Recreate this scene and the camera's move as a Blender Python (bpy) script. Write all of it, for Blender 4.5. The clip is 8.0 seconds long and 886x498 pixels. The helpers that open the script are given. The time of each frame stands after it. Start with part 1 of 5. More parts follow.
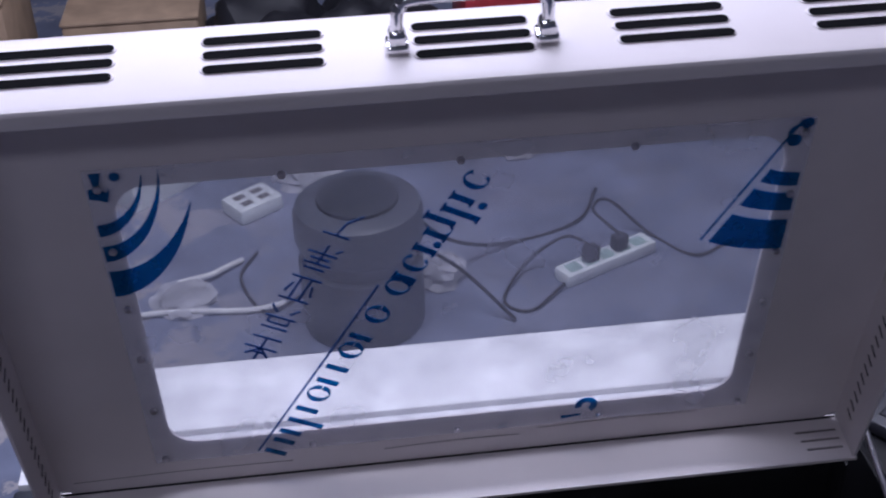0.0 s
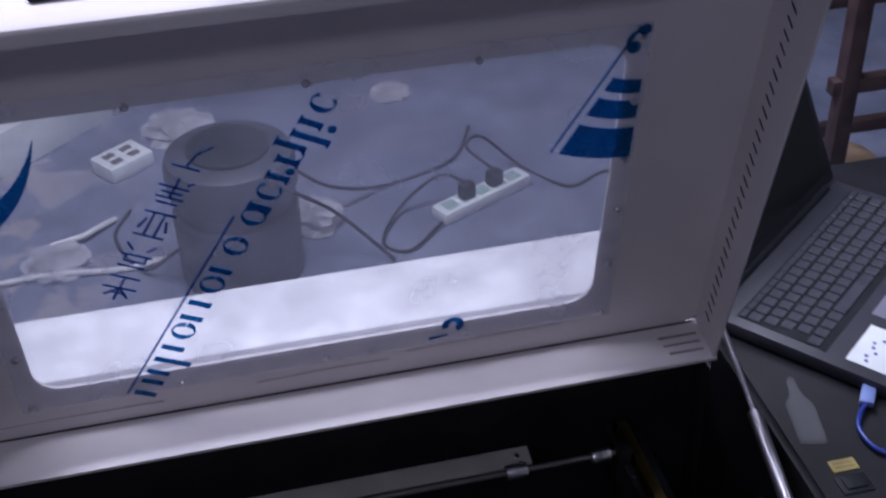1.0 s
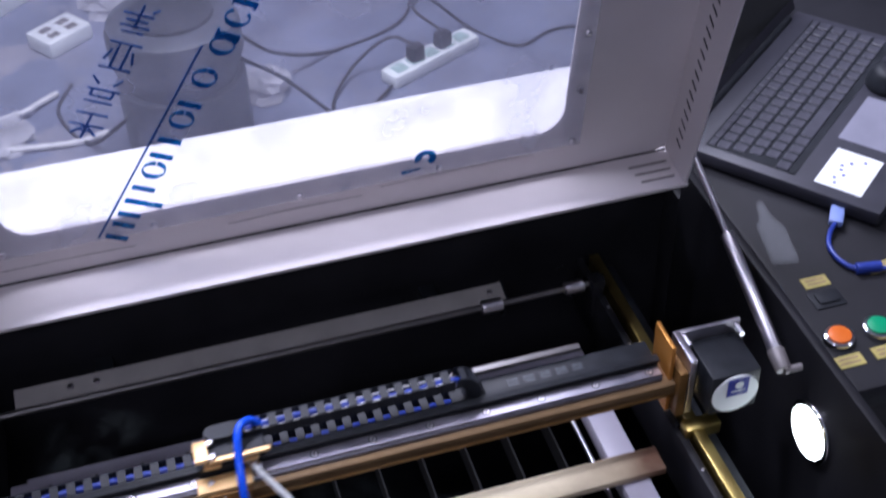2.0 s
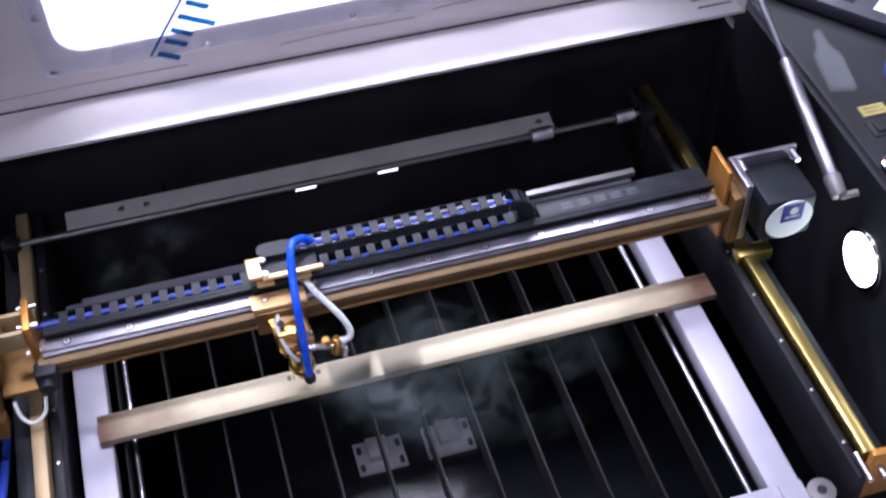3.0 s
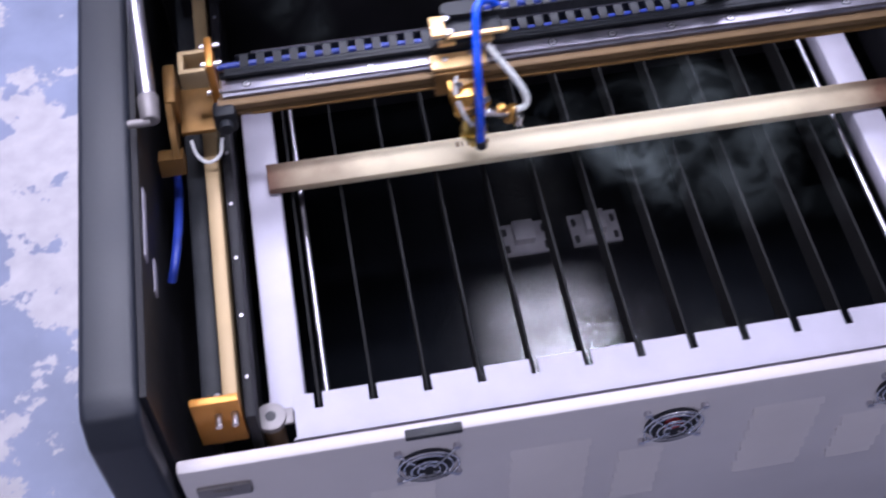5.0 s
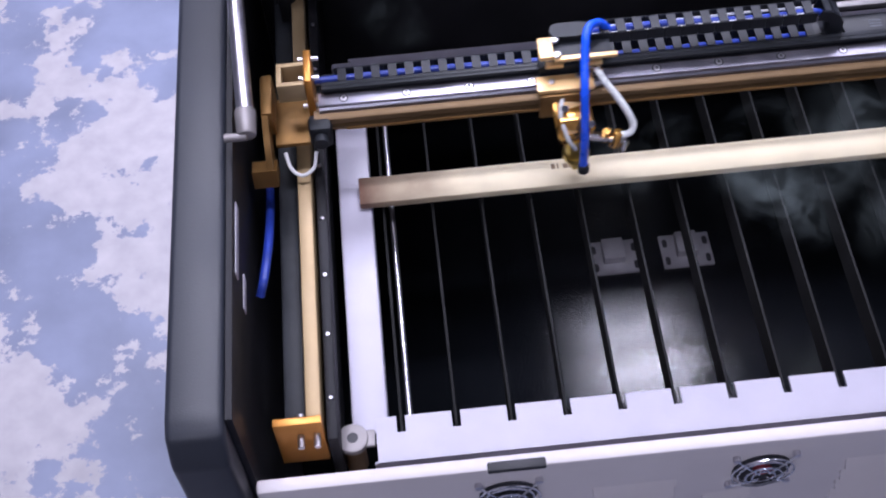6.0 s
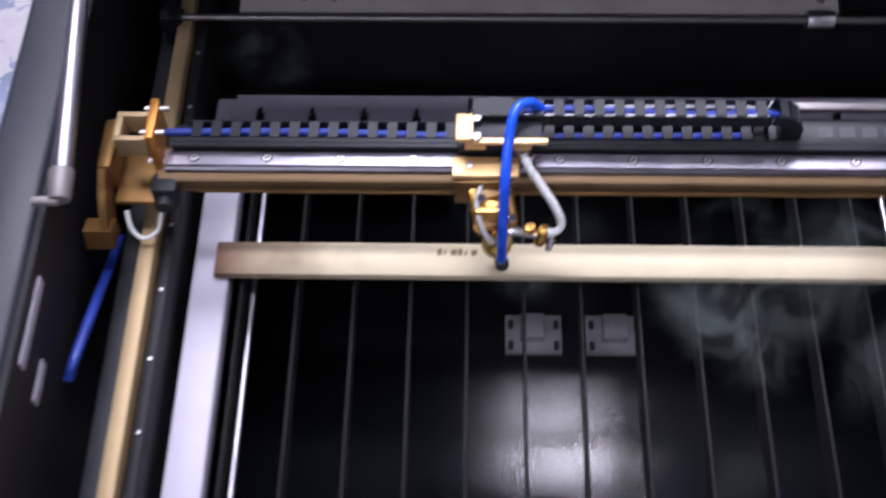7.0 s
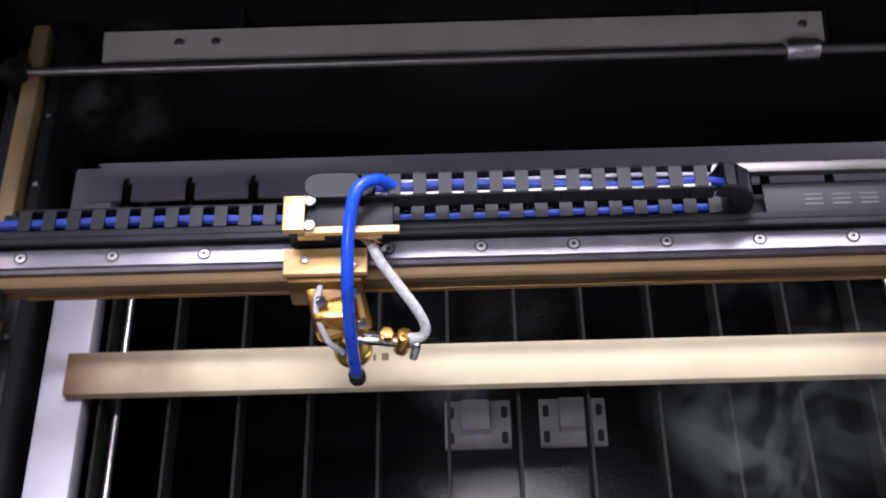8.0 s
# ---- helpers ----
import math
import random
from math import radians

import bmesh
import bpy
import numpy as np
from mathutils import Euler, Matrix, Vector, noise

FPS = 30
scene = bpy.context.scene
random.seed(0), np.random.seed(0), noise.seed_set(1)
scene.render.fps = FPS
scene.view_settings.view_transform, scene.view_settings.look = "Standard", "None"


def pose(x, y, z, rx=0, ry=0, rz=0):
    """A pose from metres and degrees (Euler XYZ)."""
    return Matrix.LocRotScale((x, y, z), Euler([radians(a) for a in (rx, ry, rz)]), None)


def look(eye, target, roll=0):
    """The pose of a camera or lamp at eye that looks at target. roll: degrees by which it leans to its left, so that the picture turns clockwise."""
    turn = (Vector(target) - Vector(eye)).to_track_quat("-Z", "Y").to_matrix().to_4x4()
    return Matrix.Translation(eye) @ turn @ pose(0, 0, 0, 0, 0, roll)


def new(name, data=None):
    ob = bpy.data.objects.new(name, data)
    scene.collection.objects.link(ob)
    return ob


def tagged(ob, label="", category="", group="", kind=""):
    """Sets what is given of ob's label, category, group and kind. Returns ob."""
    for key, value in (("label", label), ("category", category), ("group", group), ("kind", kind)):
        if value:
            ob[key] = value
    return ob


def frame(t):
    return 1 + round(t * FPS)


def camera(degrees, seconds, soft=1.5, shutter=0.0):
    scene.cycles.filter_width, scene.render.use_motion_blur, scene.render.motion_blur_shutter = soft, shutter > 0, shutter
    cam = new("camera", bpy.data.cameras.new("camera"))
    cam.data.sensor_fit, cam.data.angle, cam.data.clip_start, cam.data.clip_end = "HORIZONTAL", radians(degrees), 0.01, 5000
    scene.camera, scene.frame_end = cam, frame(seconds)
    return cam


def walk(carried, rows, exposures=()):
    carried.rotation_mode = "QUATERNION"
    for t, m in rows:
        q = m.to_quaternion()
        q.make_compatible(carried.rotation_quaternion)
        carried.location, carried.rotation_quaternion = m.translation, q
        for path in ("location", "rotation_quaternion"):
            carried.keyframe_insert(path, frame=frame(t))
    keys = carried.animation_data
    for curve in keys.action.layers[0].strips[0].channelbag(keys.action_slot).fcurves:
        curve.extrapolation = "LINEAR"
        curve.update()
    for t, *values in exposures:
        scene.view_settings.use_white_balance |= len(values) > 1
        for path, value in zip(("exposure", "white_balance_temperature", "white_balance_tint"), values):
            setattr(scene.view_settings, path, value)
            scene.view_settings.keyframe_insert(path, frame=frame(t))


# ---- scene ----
cam = camera(39.0, 8.0, soft=2.0, shutter=0.4)

PATH = [
    (0, (0.2296, -0.4774, 1.9576), (0.3732, 0.8509, 1.0773), -1.61),
    (0.5, (0.2453, -0.4910, 1.9496), (0.4565, 0.8205, 1.0577), -1.75),
    (1, (0.2568, -0.5042, 1.9366), (0.5316, 0.7659, 1.0031), -1.82),
    (1.2, (0.2599, -0.5140, 1.9232), (0.5497, 0.7434, 0.9771), -2.14),
    (2.3, (0.2041, -0.5230, 1.8787), (0.5245, 0.5996, 0.7845), -1.46),
    (2.5, (0.2048, -0.5284, 1.8739), (0.4983, 0.5761, 0.7541), -2.02),
    (3, (0.1611, -0.5339, 1.8488), (0.4345, 0.5209, 0.6772), -1.94),
    (3.5, (0.1421, -0.5452, 1.8380), (0.3936, 0.4725, 0.6292), -2.22),
    (4, (0.1146, -0.5459, 1.8311), (0.3431, 0.4301, 0.5840), -1.94),
    (4.5, (0.0918, -0.5519, 1.8214), (0.2938, 0.3968, 0.5489), -1.18),
    (5, (0.0624, -0.5499, 1.8034), (0.1957, 0.3639, 0.4968), -1.69),
    (5.2, (0.0564, -0.5396, 1.8086), (0.1637, 0.3604, 0.4901), -1.92),
    (6.3, (0.0544, -0.4740, 1.8153), (0.0803, 0.4247, 0.4918), -4.16),
    (6.5, (0.0749, -0.4430, 1.8052), (0.1142, 0.4409, 0.4721), -3.09),
    (7, (0.2277, -0.3074, 1.7490), (0.1925, 0.5361, 0.3899), -1.54),
    (7.5, (0.3051, -0.2031, 1.6864), (0.2348, 0.6409, 0.3289), -0.90),
    (8, (0.2875, -0.1320, 1.6075), (0.2634, 0.7085, 0.2463), -2.94),
]
EXPOSURE = [(0, -1.85, 6200, 12), (0.5, -1.85, 6200, 12), (1.2, -1.6, 6200, 12), (2.3, -0.7, 6300, 12), (3.0, -0.35, 6300, 12), (4.0, -0.3, 6300, 12), (5.0, -0.4, 6350, 14), (6.5, -0.5, 6450, 12), (8, -0.5, 7200, 10)]
walk(cam, [(t, look(e, g, r)) for t, e, g, r in PATH], EXPOSURE)

# ---- light ----
world = bpy.data.worlds.new("world")
scene.world = world
world.use_nodes = True
world.node_tree.nodes["Background"].inputs[0].default_value = (0.62, 0.70, 0.85, 1)
world.node_tree.nodes["Background"].inputs[1].default_value = 0.25


def ceiling_lamp(x, y, z, sx, sy, watts, colour):
    d = bpy.data.lights.new("ceiling_light_source", "AREA")
    d.shape, d.size, d.size_y, d.energy, d.color = "RECTANGLE", sx, sy, watts, colour
    ob = new("ceiling_light_source", d)
    ob.location = (x, y, z)
    return ob


# rows of ceiling fittings over the machine and behind it; last two are added fill
LAMPS = [(0.15, 0.46, 1.3, 0.2, 62), (-0.02, 1.50, 1.5, 0.34, 120), (0.65, 2.15, 1.5, 0.4, 130), (-0.5, -1.7, 1.5, 0.3, 40), (2.3, 0.1, 0.3, 1.2, 14)]
for lx, ly, sx, sy, w in LAMPS:
    ceiling_lamp(lx, ly, 3.02, sx, sy, w, (0.81, 0.81, 1.0))


# ---- materials ----
def mat(name, col, rough=0.5, metal=0.0, var=0.12, scale=30.0, bump=0.05, fine=400.0, col2=None, coat=0.0, spec=0.5):
    m = bpy.data.materials.new(name)
    m.use_nodes = True
    nt = m.node_tree
    b = nt.nodes["Principled BSDF"]
    b.inputs["Metallic"].default_value = metal
    b.inputs["Coat Weight"].default_value = coat
    b.inputs["Specular IOR Level"].default_value = spec
    tc = nt.nodes.new("ShaderNodeTexCoord")
    n1 = nt.nodes.new("ShaderNodeTexNoise")
    n1.inputs["Scale"].default_value, n1.inputs["Detail"].default_value = scale, 6
    n2 = nt.nodes.new("ShaderNodeTexNoise")
    n2.inputs["Scale"].default_value, n2.inputs["Detail"].default_value = fine, 3
    nt.links.new(tc.outputs["Object"], n1.inputs["Vector"])
    nt.links.new(tc.outputs["Object"], n2.inputs["Vector"])
    ramp = nt.nodes.new("ShaderNodeValToRGB")
    c2 = col2 or tuple(min(1, c * (1 + 2 * var)) for c in col)
    ramp.color_ramp.elements[0].position, ramp.color_ramp.elements[1].position = 0.3, 0.72
    ramp.color_ramp.elements[0].color = (*[c * (1 - var) for c in col], 1)
    ramp.color_ramp.elements[1].color = (*c2, 1)
    nt.links.new(n1.outputs["Fac"], ramp.inputs["Fac"])
    nt.links.new(ramp.outputs["Color"], b.inputs["Base Color"])
    mr = nt.nodes.new("ShaderNodeMapRange")
    mr.inputs["To Min"].default_value, mr.inputs["To Max"].default_value = max(0.02, rough * 0.75), min(1, rough * 1.25)
    nt.links.new(n1.outputs["Fac"], mr.inputs["Value"])
    nt.links.new(mr.outputs["Result"], b.inputs["Roughness"])
    if bump:
        bp = nt.nodes.new("ShaderNodeBump")
        bp.inputs["Strength"].default_value, bp.inputs["Distance"].default_value = bump, 0.001
        nt.links.new(n2.outputs["Fac"], bp.inputs["Height"])
        nt.links.new(bp.outputs["Normal"], b.inputs["Normal"])
    return m


WHITE = mat("white_powder_coat", (0.66, 0.61, 0.62), 0.42, var=0.04, scale=8, bump=0.15, fine=700)
WHITE_TOP = mat("white_deck_paint", (0.76, 0.76, 0.79), 0.4, var=0.012, scale=6, bump=0.1, fine=500)
BLACK = mat("black_powder_coat", (0.013, 0.013, 0.016), 0.5, var=0.25, scale=12, bump=0.3, fine=600, spec=0.2)
PANBLACK = mat("black_textured_steel", (0.006, 0.007, 0.009), 0.13, var=0.2, scale=9, bump=0.45, fine=420, spec=1.0)
DARKGREY = mat("dark_grey_paint", (0.018, 0.021, 0.030), 0.5, var=0.08, scale=10, bump=0.15, fine=600)
GREYMETAL = mat("grey_painted_steel", (0.44, 0.42, 0.49), 0.42, 0.0, var=0.06, scale=14, bump=0.08)
STEEL = mat("ground_steel", (0.58, 0.56, 0.60), 0.34, 1.0, var=0.08, scale=40, bump=0.05)
CHROME = mat("chrome", (0.8, 0.8, 0.82), 0.1, 1.0, var=0.05, bump=0)
GOLD = mat("gold_anodised_aluminium", (0.74, 0.41, 0.11), 0.24, 0.9, var=0.15, scale=25, bump=0.08)
CREAM = mat("pale_gold_face", (0.85, 0.55, 0.25), 0.36, 0.3, var=0.08, scale=30, bump=0.05)
BEAM = mat("bronze_extrusion", (0.15, 0.092, 0.042), 0.5, 0.5, var=0.12, scale=20, bump=0.05)
BRASS = mat("brass_rail", (0.55, 0.42, 0.14), 0.3, 1.0, var=0.1, scale=20, bump=0.05)
TAN = mat("tan_rail_cover", (0.375, 0.270, 0.143), 0.5, 0.3, var=0.08, scale=20, bump=0.05)
ORANGE = mat("orange_anodised", (0.55, 0.24, 0.05), 0.35, 0.6, var=0.1, scale=30, bump=0.05)
GREYBAR = mat("dull_aluminium", (0.24, 0.22, 0.22), 0.5, 0.4, var=0.1, scale=18, bump=0.08)
BARALU = mat("brushed_aluminium_bar", (0.52, 0.49, 0.47), 0.5, 0.15, var=0.1, scale=18, bump=0.08)
PLASTIC = mat("black_plastic", (0.015, 0.017, 0.021), 0.5, var=0.2, scale=60, bump=0.1, spec=0.25)
CHAIN = mat("charcoal_chain_plastic", (0.014, 0.016, 0.021), 0.5, var=0.2, scale=60, bump=0.1, spec=0.25)
BLUE = mat("blue_hose", (0.01, 0.09, 0.75), 0.28, var=0.1, scale=60, bump=0.0)
BLUEDK = mat("blue_cable", (0.02, 0.045, 0.30), 0.35, var=0.15, scale=60, bump=0.0)
BRAID = mat("white_braided_tube", (0.72, 0.76, 0.74), 0.4, var=0.2, scale=300, bump=0.5, fine=900)
WIREWHITE = mat("white_wire", (0.75, 0.75, 0.75), 0.45, var=0.05, bump=0)
PAPER = mat("white_label", (0.80, 0.84, 0.84), 0.6, var=0.03, bump=0)
NAVY = mat("navy_sticker", (0.02, 0.03, 0.28), 0.4, var=0.05, bump=0)
YELLOW = mat("yellow_label", (0.42, 0.35, 0.11), 0.45, var=0.1, bump=0)
ORANGEBTN = mat("orange_button", (0.75, 0.16, 0.02), 0.35, var=0.05, bump=0)
GREENBTN = mat("green_button", (0.0, 0.30, 0.13), 0.35, var=0.05, bump=0)
LAPTOP = mat("laptop_shell", (0.036, 0.036, 0.048), 0.45, var=0.1, scale=30, bump=0.1, fine=900)
KEY = mat("laptop_key", (0.055, 0.055, 0.07), 0.38, var=0.15, scale=60, bump=0.1)
PAD = mat("laptop_touchpad", (0.2, 0.2, 0.25), 0.4, var=0.05, bump=0)
SCREEN = mat("laptop_screen", (0.012, 0.013, 0.013), 0.15, var=0.1, bump=0)
CABLE = mat("dark_cable", (0.03, 0.03, 0.04), 0.5, var=0.1, bump=0)
RUBBER = mat("black_rubber", (0.015, 0.015, 0.02), 0.55, var=0.1, bump=0.1)
CARD = mat("cardboard", (0.34, 0.24, 0.16), 0.8, var=0.15, scale=12, bump=0.1)
RED = mat("red_plastic", (0.40, 0.03, 0.04), 0.5, var=0.15, bump=0.05)
RUST = mat("dark_brown_steel_frame", (0.05, 0.03, 0.03), 0.5, var=0.3, scale=20, bump=0.1)
WALLP = mat("workshop_wall_paint", (0.40, 0.41, 0.44), 0.8, var=0.12, scale=2, bump=0.1)
CEIL = mat("ceiling_paint", (0.55, 0.55, 0.56), 0.9, var=0.06, scale=2, bump=0.05)
SOOT = mat("engraved_char", (0.26, 0.18, 0.11), 0.8, var=0.2, bump=0)
FAN = mat("grey_blower_housing", (0.05, 0.055, 0.07), 0.45, var=0.15, scale=12, bump=0.1)


def glow(name, col, strength):
    m = bpy.data.materials.new(name)
    m.use_nodes = True
    b = m.node_tree.nodes["Principled BSDF"]
    b.inputs["Base Color"].default_value = (*col, 1)
    b.inputs["Emission Color"].default_value = (*col, 1)
    b.inputs["Emission Strength"].default_value = strength
    return m


LED = glow("led_disc", (0.86, 0.95, 1.0), 14)
# emission for the white dashes on the back wall, not a lamp
DASHGLOW = glow("white_dash_glow", (0.9, 0.92, 1.0), 3.0)
SHAFT = mat("oiled_dark_steel", (0.20, 0.19, 0.19), 0.4, 0.8, var=0.1, bump=0.03)
BLADE = mat("sooty_blade_steel", (0.007, 0.007, 0.0075), 0.75, 0.0, var=0.3, scale=40, bump=0.1, spec=0.25)
# near-black colour for the shade inside openings that aren't cut through
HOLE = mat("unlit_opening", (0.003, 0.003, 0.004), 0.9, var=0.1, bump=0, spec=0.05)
BRONZEDK = mat("dark_gold_anodised", (0.19, 0.10, 0.03), 0.45, 0.6, var=0.2, scale=30, bump=0.08)
RAILSTEEL = mat("linear_rail_steel", (0.26, 0.25, 0.29), 0.38, 1.0, var=0.1, scale=40, bump=0.05)
PANBRACKET = mat("dusty_grey_bracket", (0.32, 0.31, 0.33), 0.6, 0.2, var=0.15, bump=0.1)
TUBE = glow("ceiling_lamp_diffuser", (0.9, 0.95, 1.0), 3)


def see_through(name, col, amount, rough):
    """A clear sheet: amount of it lets the view pass, the rest is a thin milky gloss."""
    m = bpy.data.materials.new(name)
    m.use_nodes = True
    nt = m.node_tree
    b = nt.nodes["Principled BSDF"]
    b.inputs["Base Color"].default_value = (*col, 1)
    b.inputs["Roughness"].default_value = rough
    tr = nt.nodes.new("ShaderNodeBsdfTransparent")
    mix = nt.nodes.new("ShaderNodeMixShader")
    tc = nt.nodes.new("ShaderNodeTexCoord")
    n = nt.nodes.new("ShaderNodeTexNoise")
    n.inputs["Scale"].default_value, n.inputs["Detail"].default_value = 14, 8
    nt.links.new(tc.outputs["Object"], n.inputs["Vector"])
    mr = nt.nodes.new("ShaderNodeMapRange")
    mr.inputs["From Min"].default_value, mr.inputs["From Max"].default_value = 0.3, 0.75
    mr.inputs["To Min"].default_value, mr.inputs["To Max"].default_value = (1 - amount) * 0.7, (1 - amount) * 1.4
    nt.links.new(n.outputs["Fac"], mr.inputs["Value"])
    nt.links.new(mr.outputs["Result"], mix.inputs["Fac"])
    nt.links.new(tr.outputs[0], mix.inputs[1])
    nt.links.new(b.outputs[0], mix.inputs[2])
    nt.links.new(mix.outputs[0], nt.nodes["Material Output"].inputs[0])
    return m


def film_ink(name, tint, col, clear):
    """Translucent printing ink: tints what shines through it."""
    m = bpy.data.materials.new(name)
    m.use_nodes = True
    nt = m.node_tree
    b = nt.nodes["Principled BSDF"]
    b.inputs["Base Color"].default_value = (*col, 1)
    b.inputs["Roughness"].default_value = 0.4
    tr = nt.nodes.new("ShaderNodeBsdfTransparent")
    tr.inputs[0].default_value = (*tint, 1)
    mix = nt.nodes.new("ShaderNodeMixShader")
    tc = nt.nodes.new("ShaderNodeTexCoord")
    n = nt.nodes.new("ShaderNodeTexNoise")
    n.inputs["Scale"].default_value = 60
    nt.links.new(tc.outputs["Object"], n.inputs["Vector"])
    mr = nt.nodes.new("ShaderNodeMapRange")
    mr.inputs["To Min"].default_value, mr.inputs["To Max"].default_value = 1 - clear - 0.1, 1 - clear + 0.1
    nt.links.new(n.outputs["Fac"], mr.inputs["Value"])
    nt.links.new(mr.outputs["Result"], mix.inputs["Fac"])
    nt.links.new(tr.outputs[0], mix.inputs[1])
    nt.links.new(b.outputs[0], mix.inputs[2])
    nt.links.new(mix.outputs[0], nt.nodes["Material Output"].inputs[0])
    return m


PRINT = film_ink("blue_film_print", (0.0, 0.42, 0.72), (0.0, 0.15, 0.36), 0.62)
PRINTTHIN = film_ink("pale_blue_film_print", (0.15, 0.33, 0.68), (0.03, 0.13, 0.34), 0.6)
FILM = see_through("clear_acrylic_with_film", (0.66, 0.67, 0.80), 0.74, 0.3)
ACRYLIC = see_through("clear_acrylic", (0.65, 0.68, 0.72), 0.92, 0.08)
BAG = see_through("clear_plastic_bag", (0.7, 0.7, 0.76), 0.5, 0.3)


def floor_material():
    m = mat("peeling_painted_concrete", (0.165, 0.185, 0.265), 0.5, var=0.2, scale=5, bump=0.15, fine=60)
    nt = m.node_tree
    b = nt.nodes["Principled BSDF"]
    old = b.inputs["Base Color"].links[0].from_socket
    tc = nt.nodes.new("ShaderNodeTexCoord")
    n = nt.nodes.new("ShaderNodeTexNoise")
    n.inputs["Scale"].default_value, n.inputs["Detail"].default_value, n.inputs["Roughness"].default_value = 3.4, 10, 0.66
    nt.links.new(tc.outputs["Object"], n.inputs["Vector"])
    r = nt.nodes.new("ShaderNodeValToRGB")
    r.color_ramp.elements[0].position, r.color_ramp.elements[1].position = 0.50, 0.515
    nt.links.new(n.outputs["Fac"], r.inputs["Fac"])
    n3 = nt.nodes.new("ShaderNodeTexNoise")
    n3.inputs["Scale"].default_value, n3.inputs["Detail"].default_value = 25, 8
    nt.links.new(tc.outputs["Object"], n3.inputs["Vector"])
    r3 = nt.nodes.new("ShaderNodeValToRGB")
    r3.color_ramp.elements[0].color, r3.color_ramp.elements[1].color = (0.27, 0.26, 0.29, 1), (0.47, 0.44, 0.46, 1)
    nt.links.new(n3.outputs["Fac"], r3.inputs["Fac"])
    mix = nt.nodes.new("ShaderNodeMix")
    mix.data_type = "RGBA"
    # foot traffic has worn the paint on the aisle side (low x) far more than behind the machine
    sep = nt.nodes.new("ShaderNodeSeparateXYZ")
    nt.links.new(tc.outputs["Object"], sep.inputs[0])
    wear = nt.nodes.new("ShaderNodeMapRange")
    wear.inputs["From Min"].default_value, wear.inputs["From Max"].default_value = -0.3, 0.1
    wear.inputs["To Min"].default_value, wear.inputs["To Max"].default_value = 1.0, 0.12
    nt.links.new(sep.outputs["X"], wear.inputs["Value"])
    mul = nt.nodes.new("ShaderNodeMath")
    mul.operation = "MULTIPLY"
    nt.links.new(r.outputs["Color"], mul.inputs[0])
    nt.links.new(wear.outputs["Result"], mul.inputs[1])
    nt.links.new(mul.outputs[0], mix.inputs[0])
    nt.links.new(old, mix.inputs[6])
    nt.links.new(r3.outputs["Color"], mix.inputs[7])
    nt.links.new(mix.outputs[2], b.inputs["Base Color"])
    return m


def board_material():
    """Pale strip of wood board, scorched brown towards both ends, grain along x."""
    m = mat("pale_wood_board", (0.74, 0.64, 0.44), 0.6, var=0.05, scale=20, bump=0.12, fine=300)
    nt = m.node_tree
    b = nt.nodes["Principled BSDF"]
    old = b.inputs["Base Color"].links[0].from_socket
    tc = nt.nodes.new("ShaderNodeTexCoord")
    sep = nt.nodes.new("ShaderNodeSeparateXYZ")
    nt.links.new(tc.outputs["Object"], sep.inputs[0])
    ab = nt.nodes.new("ShaderNodeMath")
    ab.operation = "ABSOLUTE"
    nt.links.new(sep.outputs["X"], ab.inputs[0])
    n = nt.nodes.new("ShaderNodeTexNoise")
    n.inputs["Scale"].default_value, n.inputs["Detail"].default_value = 18, 5
    nt.links.new(tc.outputs["Object"], n.inputs["Vector"])
    ad = nt.nodes.new("ShaderNodeMath")
    ad.operation = "MULTIPLY_ADD"
    ad.inputs[1].default_value = 0.12
    nt.links.new(n.outputs["Fac"], ad.inputs[0])
    nt.links.new(ab.outputs[0], ad.inputs[2])
    r = nt.nodes.new("ShaderNodeValToRGB")
    r.color_ramp.elements[0].position, r.color_ramp.elements[1].position = 0.27, 0.39
    r.color_ramp.elements[1].color = (1, 1, 1, 1)
    nt.links.new(ad.outputs[0], r.inputs["Fac"])
    mix = nt.nodes.new("ShaderNodeMix")
    mix.data_type = "RGBA"
    nt.links.new(r.outputs["Color"], mix.inputs[0])
    nt.links.new(old, mix.inputs[6])
    mix.inputs[7].default_value = (0.15, 0.075, 0.045, 1)
    nt.links.new(mix.outputs[2], b.inputs["Base Color"])
    return m


FLOOR = floor_material()
BOARD = board_material()


# ---- mesh helpers ----
def box(bm, x0, x1, y0, y1, z0, z1, bevel=0.0, m=None, seg=2):
    r = bmesh.ops.create_cube(bm, size=1, matrix=Matrix.Translation(((x0 + x1) / 2, (y0 + y1) / 2, (z0 + z1) / 2))
                              @ Matrix.Diagonal((abs(x1 - x0), abs(y1 - y0), abs(z1 - z0), 1)))
    vs = r["verts"]
    if bevel:
        es = list({e for v in vs for e in v.link_edges})
        vs = list({v for f in bmesh.ops.bevel(bm, geom=es, offset=bevel, segments=seg, affect="EDGES", profile=0.5)["faces"] for v in f.verts} | {v for v in vs if v.is_valid})
    if m is not None:
        bmesh.ops.transform(bm, matrix=m, verts=[v for v in vs if v.is_valid])
    return bm


